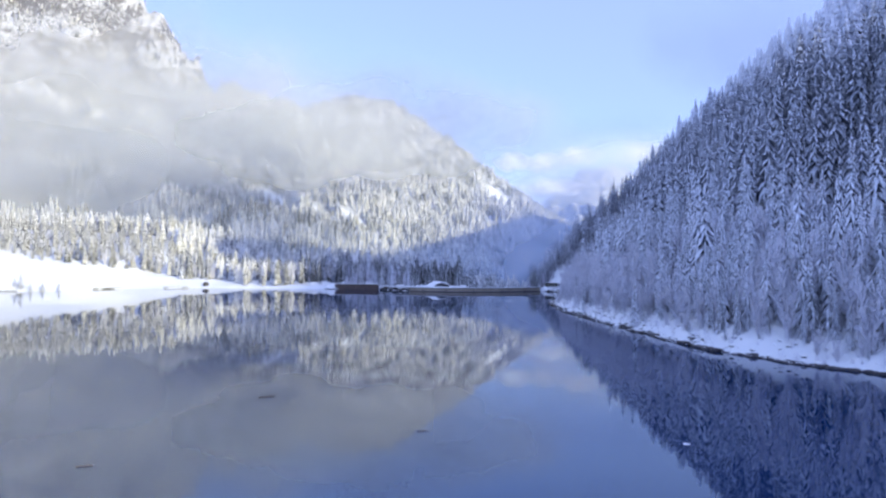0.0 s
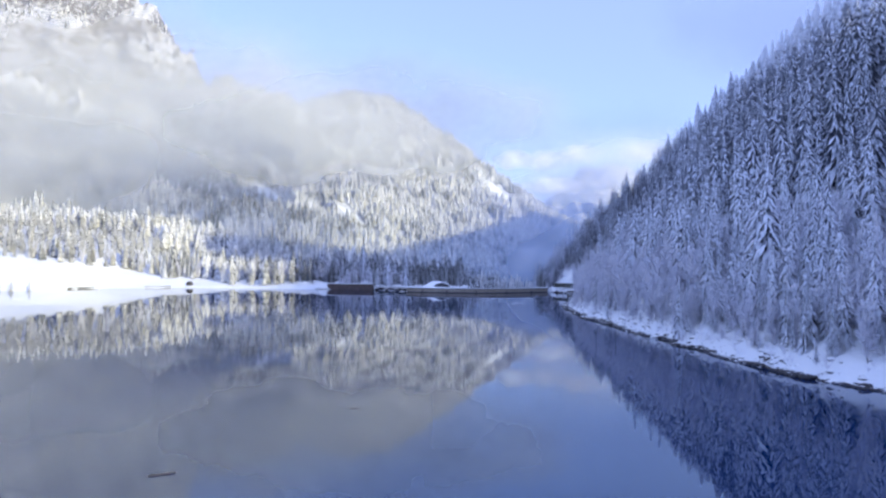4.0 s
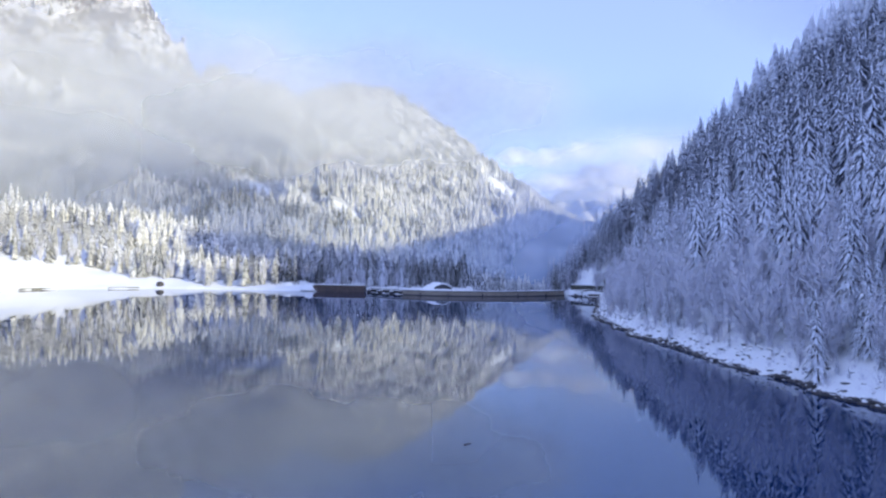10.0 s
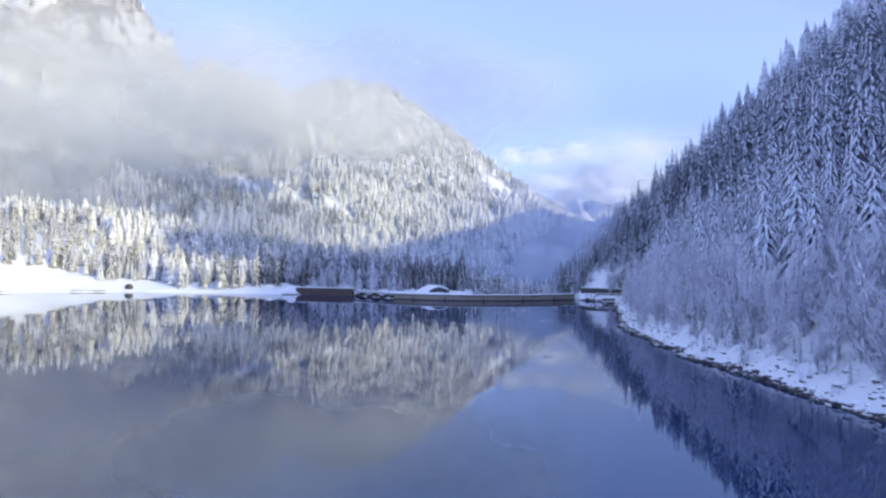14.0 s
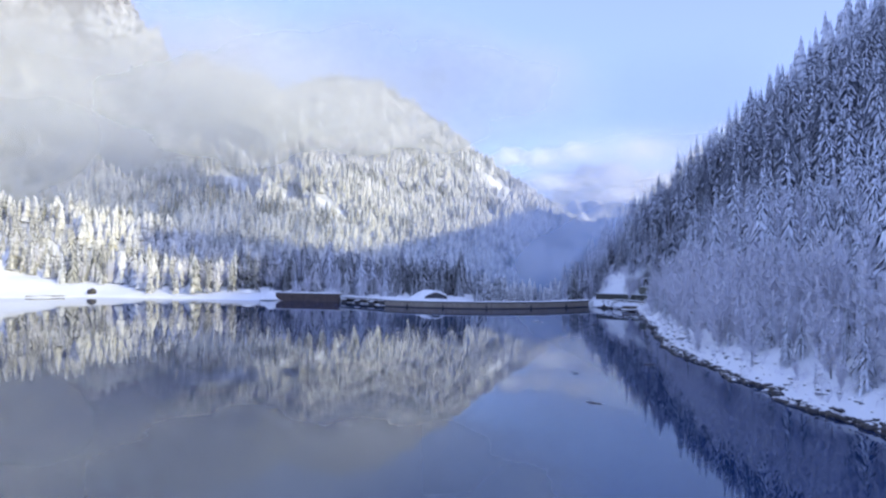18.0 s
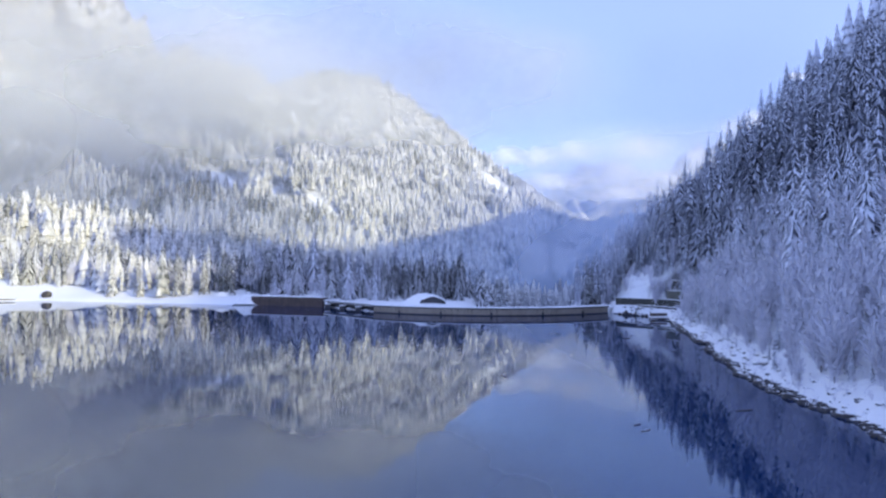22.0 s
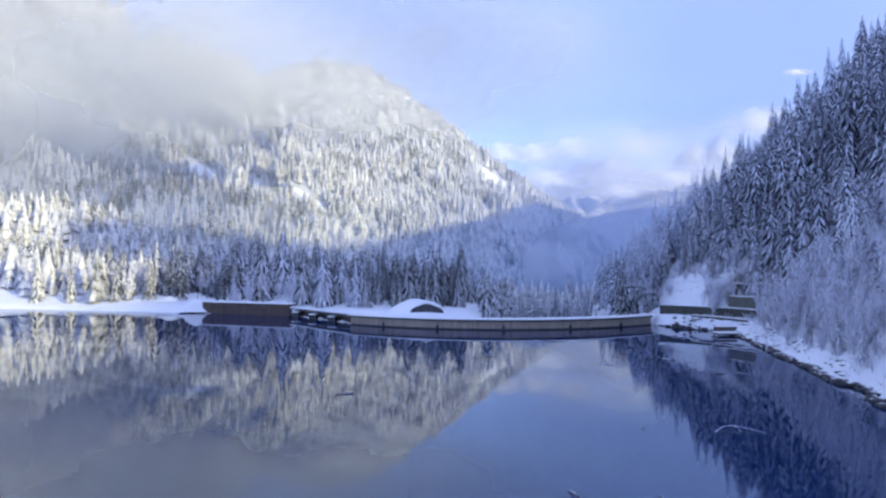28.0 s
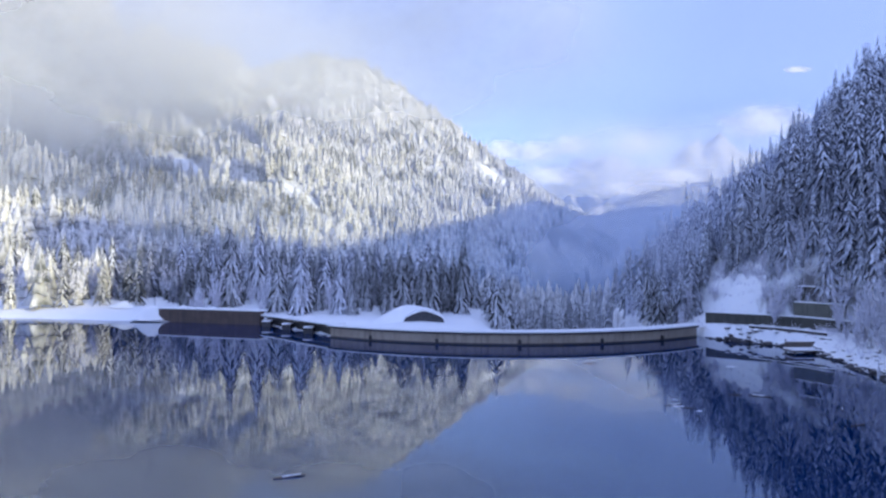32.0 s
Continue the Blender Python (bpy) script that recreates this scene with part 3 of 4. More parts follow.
woods("spruces_by_first_bend", FINE, x[keep], y[keep], 0.86, r, M_NEAR, "snow-laden spruces standing close above the bank")

# low frosted shrubs on the open bank
x, y, r = scatter(60, 150, 105, 545, 1.9, 35)
s = x - shore_right(y)
keep = (s > 2.0) & (s < 19) & (wave(x, y, 1 / 14, 9) > 0.15 - s * 0.05) & (r.uniform(0, 1, len(x)) < 0.6) & ~((y > 515) & (x < 116))
woods("shore_shrubs", [frosted(tr, 12, 5.5, 7, 9, 3.5) for _ in range(4)], x[keep], y[keep], 0.24, r, M_FROST, "low frosted shrubs and stalks on the snowy bank")

x, y, r = scatter(94, 140, 540, 592, 1.6, 39)
keep = (x - shore_right(y) > 3) & (from_lane(x, y) > 7) & (r.uniform(0, 1, len(x)) < np.where(ground(x, y) > 17, 0.9, 0.3))
woods("shrubs_on_knoll", [frosted(tr, 12, 5.5, 8, 12, 5.0) for _ in range(3)], x[keep], y[keep], np.where(ground(x, y) > 18, 0.32, 0.12)[keep], r, M_FROST, "low frosted shrubs poking from the snowy knoll")

# infill above the lane
x, y, r = scatter(84, 165, 515, 625, 3.2, 36)
keep = (x - shore_right(y) > np.where(y > 574, 1.5, 14)) & ~no_trees(x, y) & (from_lane(x, y) > 6.8)
fro = keep & (r.uniform(0, 1, len(x)) < np.where(from_lane(x, y) < 20, 0.7, 0.15))
woods("frosted_trees_above_lane", BARE, x[fro], y[fro], 0.6, r, M_FROST, "frosted bushes and young trees above the lane")
spr = keep & ~fro & (from_lane(x, y) > 13) & (r.uniform(0, 1, len(x)) < 0.4)
woods("spruces_above_lane", LIGHT, x[spr], y[spr], 0.85, r, M_NEAR, "snow-laden spruces above the lane")

# far woods
x, y, r = scatter(-1250, 860, 575, 2030, 9.9, 32)
z = ground(x, y)
n = y - shore_far(x)
meadow = (x < -230) & (n < 34 + smooth(-230, -420, x) * 50 + 8 * wave(x, y, 1 / 50, 29))
keep = (n > 12) & (x < slope_foot(y) + 25) & (z < 800) & ~meadow & ~open_snow(x, y) & (np.abs(x) < 0.80 * y + 80) & (wave(x, y, 1 / 45, 8) > -1.1)
keep &= ~((y < 720) & (x > -130) & (x < 22)) & ((x > 22) | (y > 640)) & ~((x > 22) & (y < 640) & (n < 13))
keep &= ~((y > 1690) & (x < -520)) & (np.hypot(x - 207, y - 1225) > 22)
thin = np.where((z > 430) & (x < -560), 0.8, 1.0)
keep &= r.uniform(0, 1, len(x)) < thin
first = keep & (y < 790)
# sunny side takes the pale needle colours, the shaded side the dark ones
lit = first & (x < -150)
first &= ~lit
hoary = lit & (n < 110) & (r.uniform(0, 1, len(x)) < 0.5)
lit &= ~hoary
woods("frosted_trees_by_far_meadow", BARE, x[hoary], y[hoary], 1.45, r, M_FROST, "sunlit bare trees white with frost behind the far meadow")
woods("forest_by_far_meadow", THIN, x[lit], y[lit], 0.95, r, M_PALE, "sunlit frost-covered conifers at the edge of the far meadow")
woods("forest_along_far_shore", THIN, x[first], y[first], 1.05, r, M_DARKER, "shaded snow-laden conifers beyond the dam")
keep &= ~(first | lit)
keep &= (wave(x, y, 1 / 70, 18) + r.normal(0, 0.5, len(x)) > -1.0)
stand = (1.1 + 0.35 * wave(x, y, 1 / 80, 19)) * (1.05 - 0.4 * smooth(280, 520, z)) * (1 - 0.5 * smooth(260, 420, x) * smooth(1000, 1300, y))
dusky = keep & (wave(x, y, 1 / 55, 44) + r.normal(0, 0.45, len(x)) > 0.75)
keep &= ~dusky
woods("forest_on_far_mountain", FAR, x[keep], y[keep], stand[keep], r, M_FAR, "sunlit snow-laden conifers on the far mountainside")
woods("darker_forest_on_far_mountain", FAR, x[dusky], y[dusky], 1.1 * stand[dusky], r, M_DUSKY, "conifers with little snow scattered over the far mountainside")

# shelter belt behind the dam
x, y, r = scatter(-300, 22, 600, 740, 9.0, 33)
n = y - shore_far(x)
mound = np.hypot((x + 3) / 14, (y - 582) / 16) < 1
keep = (n > np.interp(x, [-125, -100], [38, 18])) & ~mound & (x < np.interp(y, [600, 650, 720], [16, 22, 5])) & ((x < -40) | (y > 602))
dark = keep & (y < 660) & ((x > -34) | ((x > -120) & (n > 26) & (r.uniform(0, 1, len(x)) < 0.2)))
bushy = keep & ~dark & (n < np.interp(x, [-125, -100], [64, 42])) & (r.uniform(0, 1, len(x)) < np.where(x < -60, 0.6, 0.3))
rest = keep & ~dark & ~bushy
tall = np.clip(1.08 + 0.25 * wave(x, y, 1 / 24, 61) + r.normal(0, 0.16, len(x)), 0.6, 1.5)
rimy = rest & (wave(x, y, 1 / 40, 62) + r.normal(0, 0.5, len(x)) > -0.1)
rest &= ~rimy
woods("trees_behind_dam", BROAD, x[rest], y[rest], tall[rest], r, M_DARKER, "shaded snowy spruces on the flat beyond the dam")
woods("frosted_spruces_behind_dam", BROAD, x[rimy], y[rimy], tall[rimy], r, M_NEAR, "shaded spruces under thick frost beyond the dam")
woods("dark_spruces_behind_dam", BROAD, x[dark], y[dark], 0.88 * tall[dark], r, M_DARKER, "green spruces with some snow beside the mound")
woods("frosted_bushes_behind_dam", BARE, x[bushy], y[bushy], 1.3, r, M_FROST, "round bare trees thick with hoar frost behind the dam")


# single trees along the near shore
def spruce(i):
    base = tagged(new("spruce"), "tall snow-laden spruce on the shaded lake bank", "tree", "spruces along the near shore")
    v, f = FINE[i]
    crown = new("crown", mesh_from("crown", v, f, M_NEAR))
    crown.parent = base
    part("trunk", stem(24, 0.34), M_BARK, base)
    return base


def bare_tree(i):
    base = tagged(new("bare_tree"), "leafless broadleaf tree white with hoar frost", "tree", "frosted trees along the near shore")
    v, f = BARE[i]
    crown = new("crown", mesh_from("crown", v, f, M_FROST))
    crown.parent = base
    part("trunk", stem(8, 0.10), M_RIME, base)
    return base


spruces, bares = [spruce(i) for i in range(5)], [bare_tree(i) for i in range(4)]
used_s, used_b = set(), set()
x, y, r = scatter(60, 140, 118, 600, 4.1, 41)
s, d = x - shore_right(y), x - slope_foot(y)
keep = (s > 5 + 1.5 * wave(x, y, 1 / 30, 6)) & (s > 3.4) & (s <= 18) & ~no_trees(x, y) & ((y < 555) | (d < 22))
for px, py, ps in zip(x[keep], y[keep], s[keep]):
    frost = r.uniform() < (0.62 if 215 < py < 530 else 0.35)
    i = int(r.integers(0, 4 if frost else 5))
    pool, used = (bares, used_b) if frost else (spruces, used_s)
    g = (r.uniform(0.75, 1.35) if frost else r.uniform(0.35, 0.95)) * (0.5 if ps < 6.5 else 1.0)
    m = pose(px, py, float(ground(px, py)) - 0.2, 0, 0, math.degrees(r.uniform(0, 6.28))) @ Matrix.Diagonal((g * r.uniform(0.85, 1.15), g * r.uniform(0.85, 1.15), g, 1))
    if i in used and len(scene.objects) < 2400:
        copy_thing(pool[i], m)
    else:
        pool[i].matrix_basis = m
        used.add(i)


# spruces that stand out at the water's edge
for px, py, g, wide, i in ((72.8, 223.5, 0.96, 1.25, 1), (77.5, 229.0, 0.62, 1.2, 3), (82.5, 231.5, 0.7, 1.2, 0), (79.5, 216.0, 0.8, 1.2, 2), (85.0, 178.0, 0.9, 1.2, 4), (68.8, 288.0, 0.45, 1.2, 1), (98.5, 486.0, 0.5, 1.3, 2)):
    m = pose(px, py, float(ground(px, py)) - 0.3, 0, 0, 47 * i) @ Matrix.Diagonal((g * wide, g * wide, g, 1))
    tagged(copy_thing(spruces[i], m), "lone dark spruce with snowy boughs at the water's edge", "tree", "spruces at the water's edge")


# tall spruces above the lane, two clumps
for px, py, g, i in ((141, 577, 1.5, 0), (144.5, 583, 1.72, 1), (148.5, 579, 1.62, 2), (151.5, 584.5, 1.8, 3), (154.5, 578.5, 1.78, 4), (147, 590, 1.6, 1), (158, 585, 1.55, 0),
                     (120.5, 573, 1.45, 2), (124, 577, 1.6, 4), (127.5, 572.5, 1.68, 0), (130.5, 577, 1.55, 3), (117, 577.5, 1.2, 1), (134, 573, 1.35, 2)):
    m = pose(px, py, float(ground(px, py)) - 0.4, 0, 0, 71 * i + px) @ Matrix.Diagonal((g * 0.86, g * 0.86, g, 1))
    tagged(copy_thing(spruces[i], m), "very tall snow-laden spruce towering over the snowy knoll", "tree", "tall spruces above the lane")


def dome(bm, cx, cy, z0, rx, ry, h, seed, rings=10, around=28):
    r = np.random.default_rng(seed)
    top = None
    last = None
    for k in range(rings + 1):
        u = k / rings
        a = u * math.pi / 2
        row = []
        for j in range(around):
            b = 6.283 * j / around
            f = 1 + 0.06 * math.sin(3 * b + seed) + 0.04 * math.sin(5 * b)
            row.append(bm.verts.new((cx + rx * f * (1 - u) * math.cos(b) if k < rings else cx, cy + ry * f * (1 - u) * math.sin(b) if k < rings else cy, z0 + h * (0.5 - 0.5 * math.cos(math.pi * u ** 0.8)))))
            if k == rings:
                break
        if last:
            for j in range(around):
                if k < rings:
                    bm.faces.new((last[j], last[(j + 1) % around], row[(j + 1) % around], row[j]))
                else:
                    bm.faces.new((last[j], last[(j + 1) % around], row[0]))
        last = row
    return bm


# ---- the dam ----
def arc_path(x0, x1, count):
    a0, a1 = math.asin((x0 - ARC_X) / ARC_R), math.asin((x1 - ARC_X) / ARC_R)
    return [(ARC_X + ARC_R * math.sin(a), ARC_Y - ARC_R * math.cos(a)) for a in np.linspace(a0, a1, count)]


dam = tagged(new("dam"), "low curved concrete arch dam with a snow-covered crest", "dam", kind="structure")
cuts = [-32, -18, 3, 28, 54, 76, 92]
for a, b in zip(cuts, cuts[1:]):
    part("wall_panel", strip(bmesh.new(), arc_path(a + 0.06, b - 0.06, 6), 0.0, 3.0, -10, 3.2), M_CONC, dam)
part("wall_core", strip(bmesh.new(), arc_path(-32, 92, 40), 0.4, 4.6, -30, 3.1), M_DARK, dam)
part("parapet", strip(bmesh.new(), arc_path(-32.5, 92.5, 40), -0.45, 1.2, 3.2, 3.75), M_DARK, dam, "dark overhanging crest edge")
part("crest_snow", strip(bmesh.new(), arc_path(-33, 95, 40), -0.5, 5.6, 3.75, 4.15), M_SNOW, dam, "snow lying on the crest road")
part("tide_mark", strip(bmesh.new(), arc_path(-32, 92, 60), -0.012, 0.4, -1.0, 0.55), M_DARK, dam, "dark wet band at the waterline")
for a in cuts[1:-1]:
    (px, py), = arc_path(a, a, 1)
    bm = box(bmesh.new(), px - 0.5, px + 0.5, py - 0.55, py + 0.1, -1.0, 1.7, 0.08)
    housing = part("outlet_housing", bm, M_DARK, dam, "dark wet outlet housing")
    for k in (-0.3, 0, 0.3):
        part("bar", box(bmesh.new(), px + k - 0.04, px + k + 0.04, py - 0.66, py - 0.56, 0.0, 1.6), M_STEEL, housing)

# the brown wall and spillway at the far end
wall = tagged(new("intake_wall"), "long brown stained concrete wall capped with snow", "wall", kind="structure")
path = [(-112, 610), (-96, 605), (-80, 599.5), (-66, 595)]
part("wall_face", strip(bmesh.new(), path, 0, 3.0, -8, 5.4), M_BROWN, wall)
part("snow_cap", strip(bmesh.new(), path, -0.3, 6.5, 5.4, 5.9), M_SNOW, wall, "thick snow on the wall top")
spill = tagged(new("spillway"), "dark spillway bays under a snowy footbridge", "spillway", kind="structure")
path = [(-66, 595), (-54, 582), (-43, 569.5), (-32, 558)]
# back of the bays coloured near-black for the shade inside them
part("sill", strip(bmesh.new(), path, 3.0, 5.0, -8, 2.6), M_DARK, spill)
part("deck", strip(bmesh.new(), path, 0.6, 6.0, 3.3, 3.8), M_DARK, spill)
part("deck_snow", strip(bmesh.new(), path, 0.5, 6.1, 3.8, 4.3), M_SNOW, spill)
for u in (0.12, 0.42, 0.72):
    px, py = -66 + 34 * u, 595 - 37 * u
    part("pier", box(bmesh.new(), px - 1.6, px + 1.6, py - 1.0, py + 3, -6, 1.9, 0.1), M_DARK, spill)
    part("pier_snow", box(bmesh.new(), px - 1.8, px + 1.8, py - 1.2, py + 3, 1.9, 2.4, 0.2), M_SNOW, spill)

# the retaining wall, the jetty on the near abutment
ret = tagged(new("retaining_wall"), "dark mossy retaining wall along the snowy lane", "wall", kind="structure")
path = [(98, 564.4), (101, 562.8), (113, 553.5), (121, 544), (124.6, 532), (126.3, 522)]
part("wall_face", strip(bmesh.new(), path, 0.0, 1.2, 1.0, 7.8), M_GREEN, ret)
part("snow_cap", strip(bmesh.new(), path, -0.15, 2.4, 7.8, 8.15), M_SNOW, ret)

kerb = tagged(new("lane_kerb"), "low dark kerb wall between the snowy lane and the lake", "wall")
path = [(103.5, 546.5), (109, 540), (112.5, 533), (114.6, 526)]
part("wall_face", strip(bmesh.new(), path, 0.0, 0.5, 1.5, 5.0), M_DARK, kerb)
part("snow_cap", strip(bmesh.new(), path, -0.1, 0.7, 5.0, 5.3), M_SNOW, kerb)

# the valve house set into the slope above the lane
valve = tagged(new("valve_house"), "mossy concrete valve house with a dark recess under a snowy roof", "valve house")
part("body", strip(bmesh.new(), [(120.6, 549.4), (127.6, 535.4)], -1.0, 3.2, 2.5, 12.4), M_MOSS, valve)
part("ledge_snow", strip(bmesh.new(), [(120.6, 549.4), (123.8, 543.0), (127.6, 535.4)], -0.7, 5.0, 12.4, 12.8), M_SNOW, valve, "uneven snow on the ledge")
# back wall painted dark to give the opening its shade
recess = part("recess", strip(bmesh.new(), [(121.8, 547.6), (125.4, 540.4)], 4.6, 5.4, 12.6, 17.2), M_DARK, valve, "dark shaded recess")
for q in ([(121.5, 548.2), (121.8, 547.6)], [(125.4, 540.4), (125.7, 539.8)]):
    part("pier", strip(bmesh.new(), q, 1.0, 5.4, 12.6, 17.2), M_MOSS, valve)
part("roof", strip(bmesh.new(), [(121.1, 549.0), (126.1, 539.0)], 0.8, 6.0, 17.2, 17.45), M_DARK, valve)
part("roof_snow", strip(bmesh.new(), [(121.0, 549.1), (123.4, 544.4), (126.2, 538.9)], 0.9, 7.0, 17.45, 17.9), M_SNOW, valve)

# landing stage
stage = tagged(new("landing_stage"), "small snow-covered landing stage on dark posts", "jetty")
part("platform", box(bmesh.new(), 101, 111, 519.5, 525, 0.55, 0.9, 0.04), M_WOOD, stage)
part("platform_snow", box(bmesh.new(), 101.1, 110.9, 519.6, 524.8, 0.9, 1.25, 0.12), M_SNOW, stage)
part("back_board", box(bmesh.new(), 102, 112, 525.0, 525.4, 0.6, 2.7, 0.05), M_WOOD, stage)
part("board_snow", box(bmesh.new(), 102, 112, 524.9, 525.5, 2.7, 2.95, 0.08), M_SNOW, stage)
for px, py in ((101.5, 520), (106, 520), (110.5, 520), (111.5, 525.2), (102.2, 525.2)):
    bm = bmesh.new()
    bmesh.ops.create_cone(bm, cap_ends=True, segments=8, radius1=0.22, radius2=0.2, depth=4.4, matrix=Matrix.Translation((px, py, 0.5 if py < 522 else 1.2) if py > 522 else (px, py, -1.4)))
    part("post", bm, M_WOOD, stage)
part("brace", strip(bmesh.new(), [(110.5, 520), (111.4, 525)], -0.12, 0.12, -0.4, 0.3), M_WOOD, stage)


# the snow-covered vault beside the dam
vault = tagged(new("snowy_vault"), "snow-buried stone vault with a dark arched mouth", "vault")
part("mound", dome(bmesh.new(), -6, 579, 2.6, 17, 13, 6.6, 2), M_SNOW, vault, smooth=True)
bm = bmesh.new()
arch = [(-1.0 + 7.2 * math.cos(a), 3.6 + 3.9 * math.sin(a) * (1 + 0.07 * math.sin(5 * a))) for a in np.linspace(0, math.pi, 19)]
front = [bm.verts.new((u, 568.2, w)) for u, w in arch]
rear = [bm.verts.new((u, 576, w)) for u, w in arch]
bm.faces.new(front)
bm.faces.new(rear[::-1])
for i in range(len(arch)):
    bm.faces.new((front[i], rear[i], rear[(i + 1) % len(arch)], front[(i + 1) % len(arch)]))
part("mouth", bm, M_ROCK, vault, "dark rock face of the arched mouth")
bm = bmesh.new()
for k in range(18):
    (u0, w0), (u1, w1) = arch[k], arch[k + 1]
    lift = 0.35 + 0.45 * math.sin(math.pi * (k + 0.5) / 18) + 0.15 * math.sin(2.3 * k)
    cells = [bm.verts.new((u, yy, w + z)) for yy in (567.9, 578) for u, w, z in ((u0, w0, 0.02), (u1, w1, 0.02), (u1, w1, lift), (u0, w0, lift))]
    for f in ((0, 1, 2, 3), (7, 6, 5, 4), (3, 2, 6, 7), (0, 3, 7, 4), (1, 5, 6, 2)):
        bm.faces.new([cells[q] for q in f])
part("snow_hood", bm, M_SNOW, vault, "thick snow lying over the arch")


# ---- the far shore ----
def heap(cx, cy, rx, ry, h, seed, label):
    ob = tagged(new("snow_heap"), label, "snow heap")
    part("drift", dome(bmesh.new(), cx, cy, float(ground(cx, cy)) - 0.4, rx, ry, h, seed, 6, 18), M_SNOW, ob, smooth=True)
    return ob


heap(-106, 620, 7, 5, 4.2, 4, "rounded snow heap behind the brown wall")
heap(-116, 612.5, 9, 5, 6.0, 9, "snow drift piled against the end of the brown wall")
heap(-140, 640, 10, 6, 3.2, 6, "low snow heap on the far shore")
heap(-92, 616, 6, 5, 3.4, 8, "rounded snow heap behind the brown wall")

pole = tagged(new("marker_pole"), "thin dark marker pole standing in the snow", "pole")
part("shaft", box(bmesh.new(), -119.1, -118.9, 621.9, 622.1, 1.0, 10.5, 0.03), M_STEEL, pole)
part("cap", box(bmesh.new(), -119.25, -118.75, 621.75, 622.25, 10.5, 10.8, 0.05), M_STEEL, pole)
for px, py, g, i in ((-97, 616, 0.7, 1), (-101, 618, 0.55, 2), (-70, 612, 0.5, 3), (-148, 650, 0.6, 0)):
    ob = copy_thing(bares[i], pose(px, py, float(ground(px, py)) - 0.2, 0, 0, 70 * i) @ Matrix.Diagonal((g * 1.2, g * 1.2, g, 1)))
    tagged(ob, "rounded bush white with hoar frost behind the far wall", "bush", "frosted bushes on the far shore")

for px, py, g, i in ((117.5, 553.5, 0.55, 0), (121.2, 548.2, 0.45, 2), (125.0, 540.6, 0.5, 1), (122.4, 545.8, 0.28, 3), (123.8, 542.8, 0.25, 0), (119.2, 551.6, 0.5, 1), (128.0, 536.0, 0.6, 2), (127.2, 538.2, 0.5, 3), (129.6, 541.0, 0.75, 0), (124.6, 551.0, 0.8, 2), (121.8, 553.6, 0.7, 3), (115.0, 557.0, 0.45, 1)):
    ob = copy_thing(bares[i], pose(px, py, (12.7 if 120.5 < px < 126.5 and py < 549 else float(ground(px, py))) - 0.2, 0, 0, 50 * i + px) @ Matrix.Diagonal((g * 1.2, g * 1.2, g, 1)))
    tagged(ob, "frosted bush crowding round the concrete valve house", "bush", "frosted bushes round the valve house")

low_wall = tagged(new("low_wall"), "low dark wall along the snowy meadow", "wall")
path = [(-395, 584), (-386, 591), (-377, 598)]
part("wall_face", strip(bmesh.new(), path, 0, 0.8, 3.0, 8.6), M_DARK, low_wall)
part("snow_cap", strip(bmesh.new(), path, -0.1, 1.0, 8.6, 9.0), M_SNOW, low_wall)

for k, (px, ln) in enumerate(((-470, 34), (-442, 20), (-418, 14), (-356, 18), (-300, 24))):
    py = float(shore_far(np.float64(px)))
    qy = float(shore_far(np.float64(px + ln)))
    ledge = tagged(new("bank_edge"), "dark undercut edge of the snowy far bank", "bank", "undercut edges of the far bank")
    path = [(px, py + 2.5), (px + ln * 0.35, py + (qy - py) * 0.35 + 2.9), (px + ln * 0.7, py + (qy - py) * 0.7 + 2.3), (px + ln, qy + 2.6)]
    part("soil", strip(bmesh.new(), path, 0.0, 1.5, 0.3, 1.5), M_ROCK, ledge)
    part("overhang", strip(bmesh.new(), path, -0.25, 3.2, 1.5, 1.9), M_SNOW, ledge)

# a house far down the valley
house = tagged(new("house"), "small brown house with a snowy roof far down the valley", "house")
hz = float(ground(207, 1240))
part("wall", box(bmesh.new(), 195, 219, 1236, 1247, hz - 3, hz + 7), M_BROWN, house)
bm = bmesh.new()
ends = []
for px in (193.5, 220.5):
    ends.append([bm.verts.new((px, py, hz + pz)) for py, pz in ((1234, 6.6), (1241.5, 11.5), (1249, 6.6), (1249, 6.0), (1241.5, 10.9), (1234, 6.0))])
bm.faces.new(ends[0])
bm.faces.new(ends[1][::-1])
for i in range(6):
    bm.faces.new((ends[0][i], ends[1][i], ends[1][(i + 1) % 6], ends[0][(i + 1) % 6]))
part("roof", bm, M_SNOW, house, "snow-covered gable roof")
for px in (199, 205, 211, 216):
    part("window", box(bmesh.new(), px - 0.7, px + 0.7, 1235.85, 1236.0, hz + 2.5, hz + 4.2), M_STEEL, house)

# small trees on the point of the far shore
for px, py, g, i in ((-404, 563, 1.0, 0), (-393, 561, 1.1, 2), (-373, 572, 0.6, 1), (-412, 566, 0.8, 3), (-385, 566, 0.5, 4)):
    ob = copy_thing(spruces[i], pose(px, py, float(ground(px, py)) - 0.3, 0, 0, 40 * i) @ Matrix.Diagonal((g * 2.0, g * 2.0, g, 1)))
    tagged(ob, "young snowy spruce on the point of the far shore", "tree", "spruces on the far point")


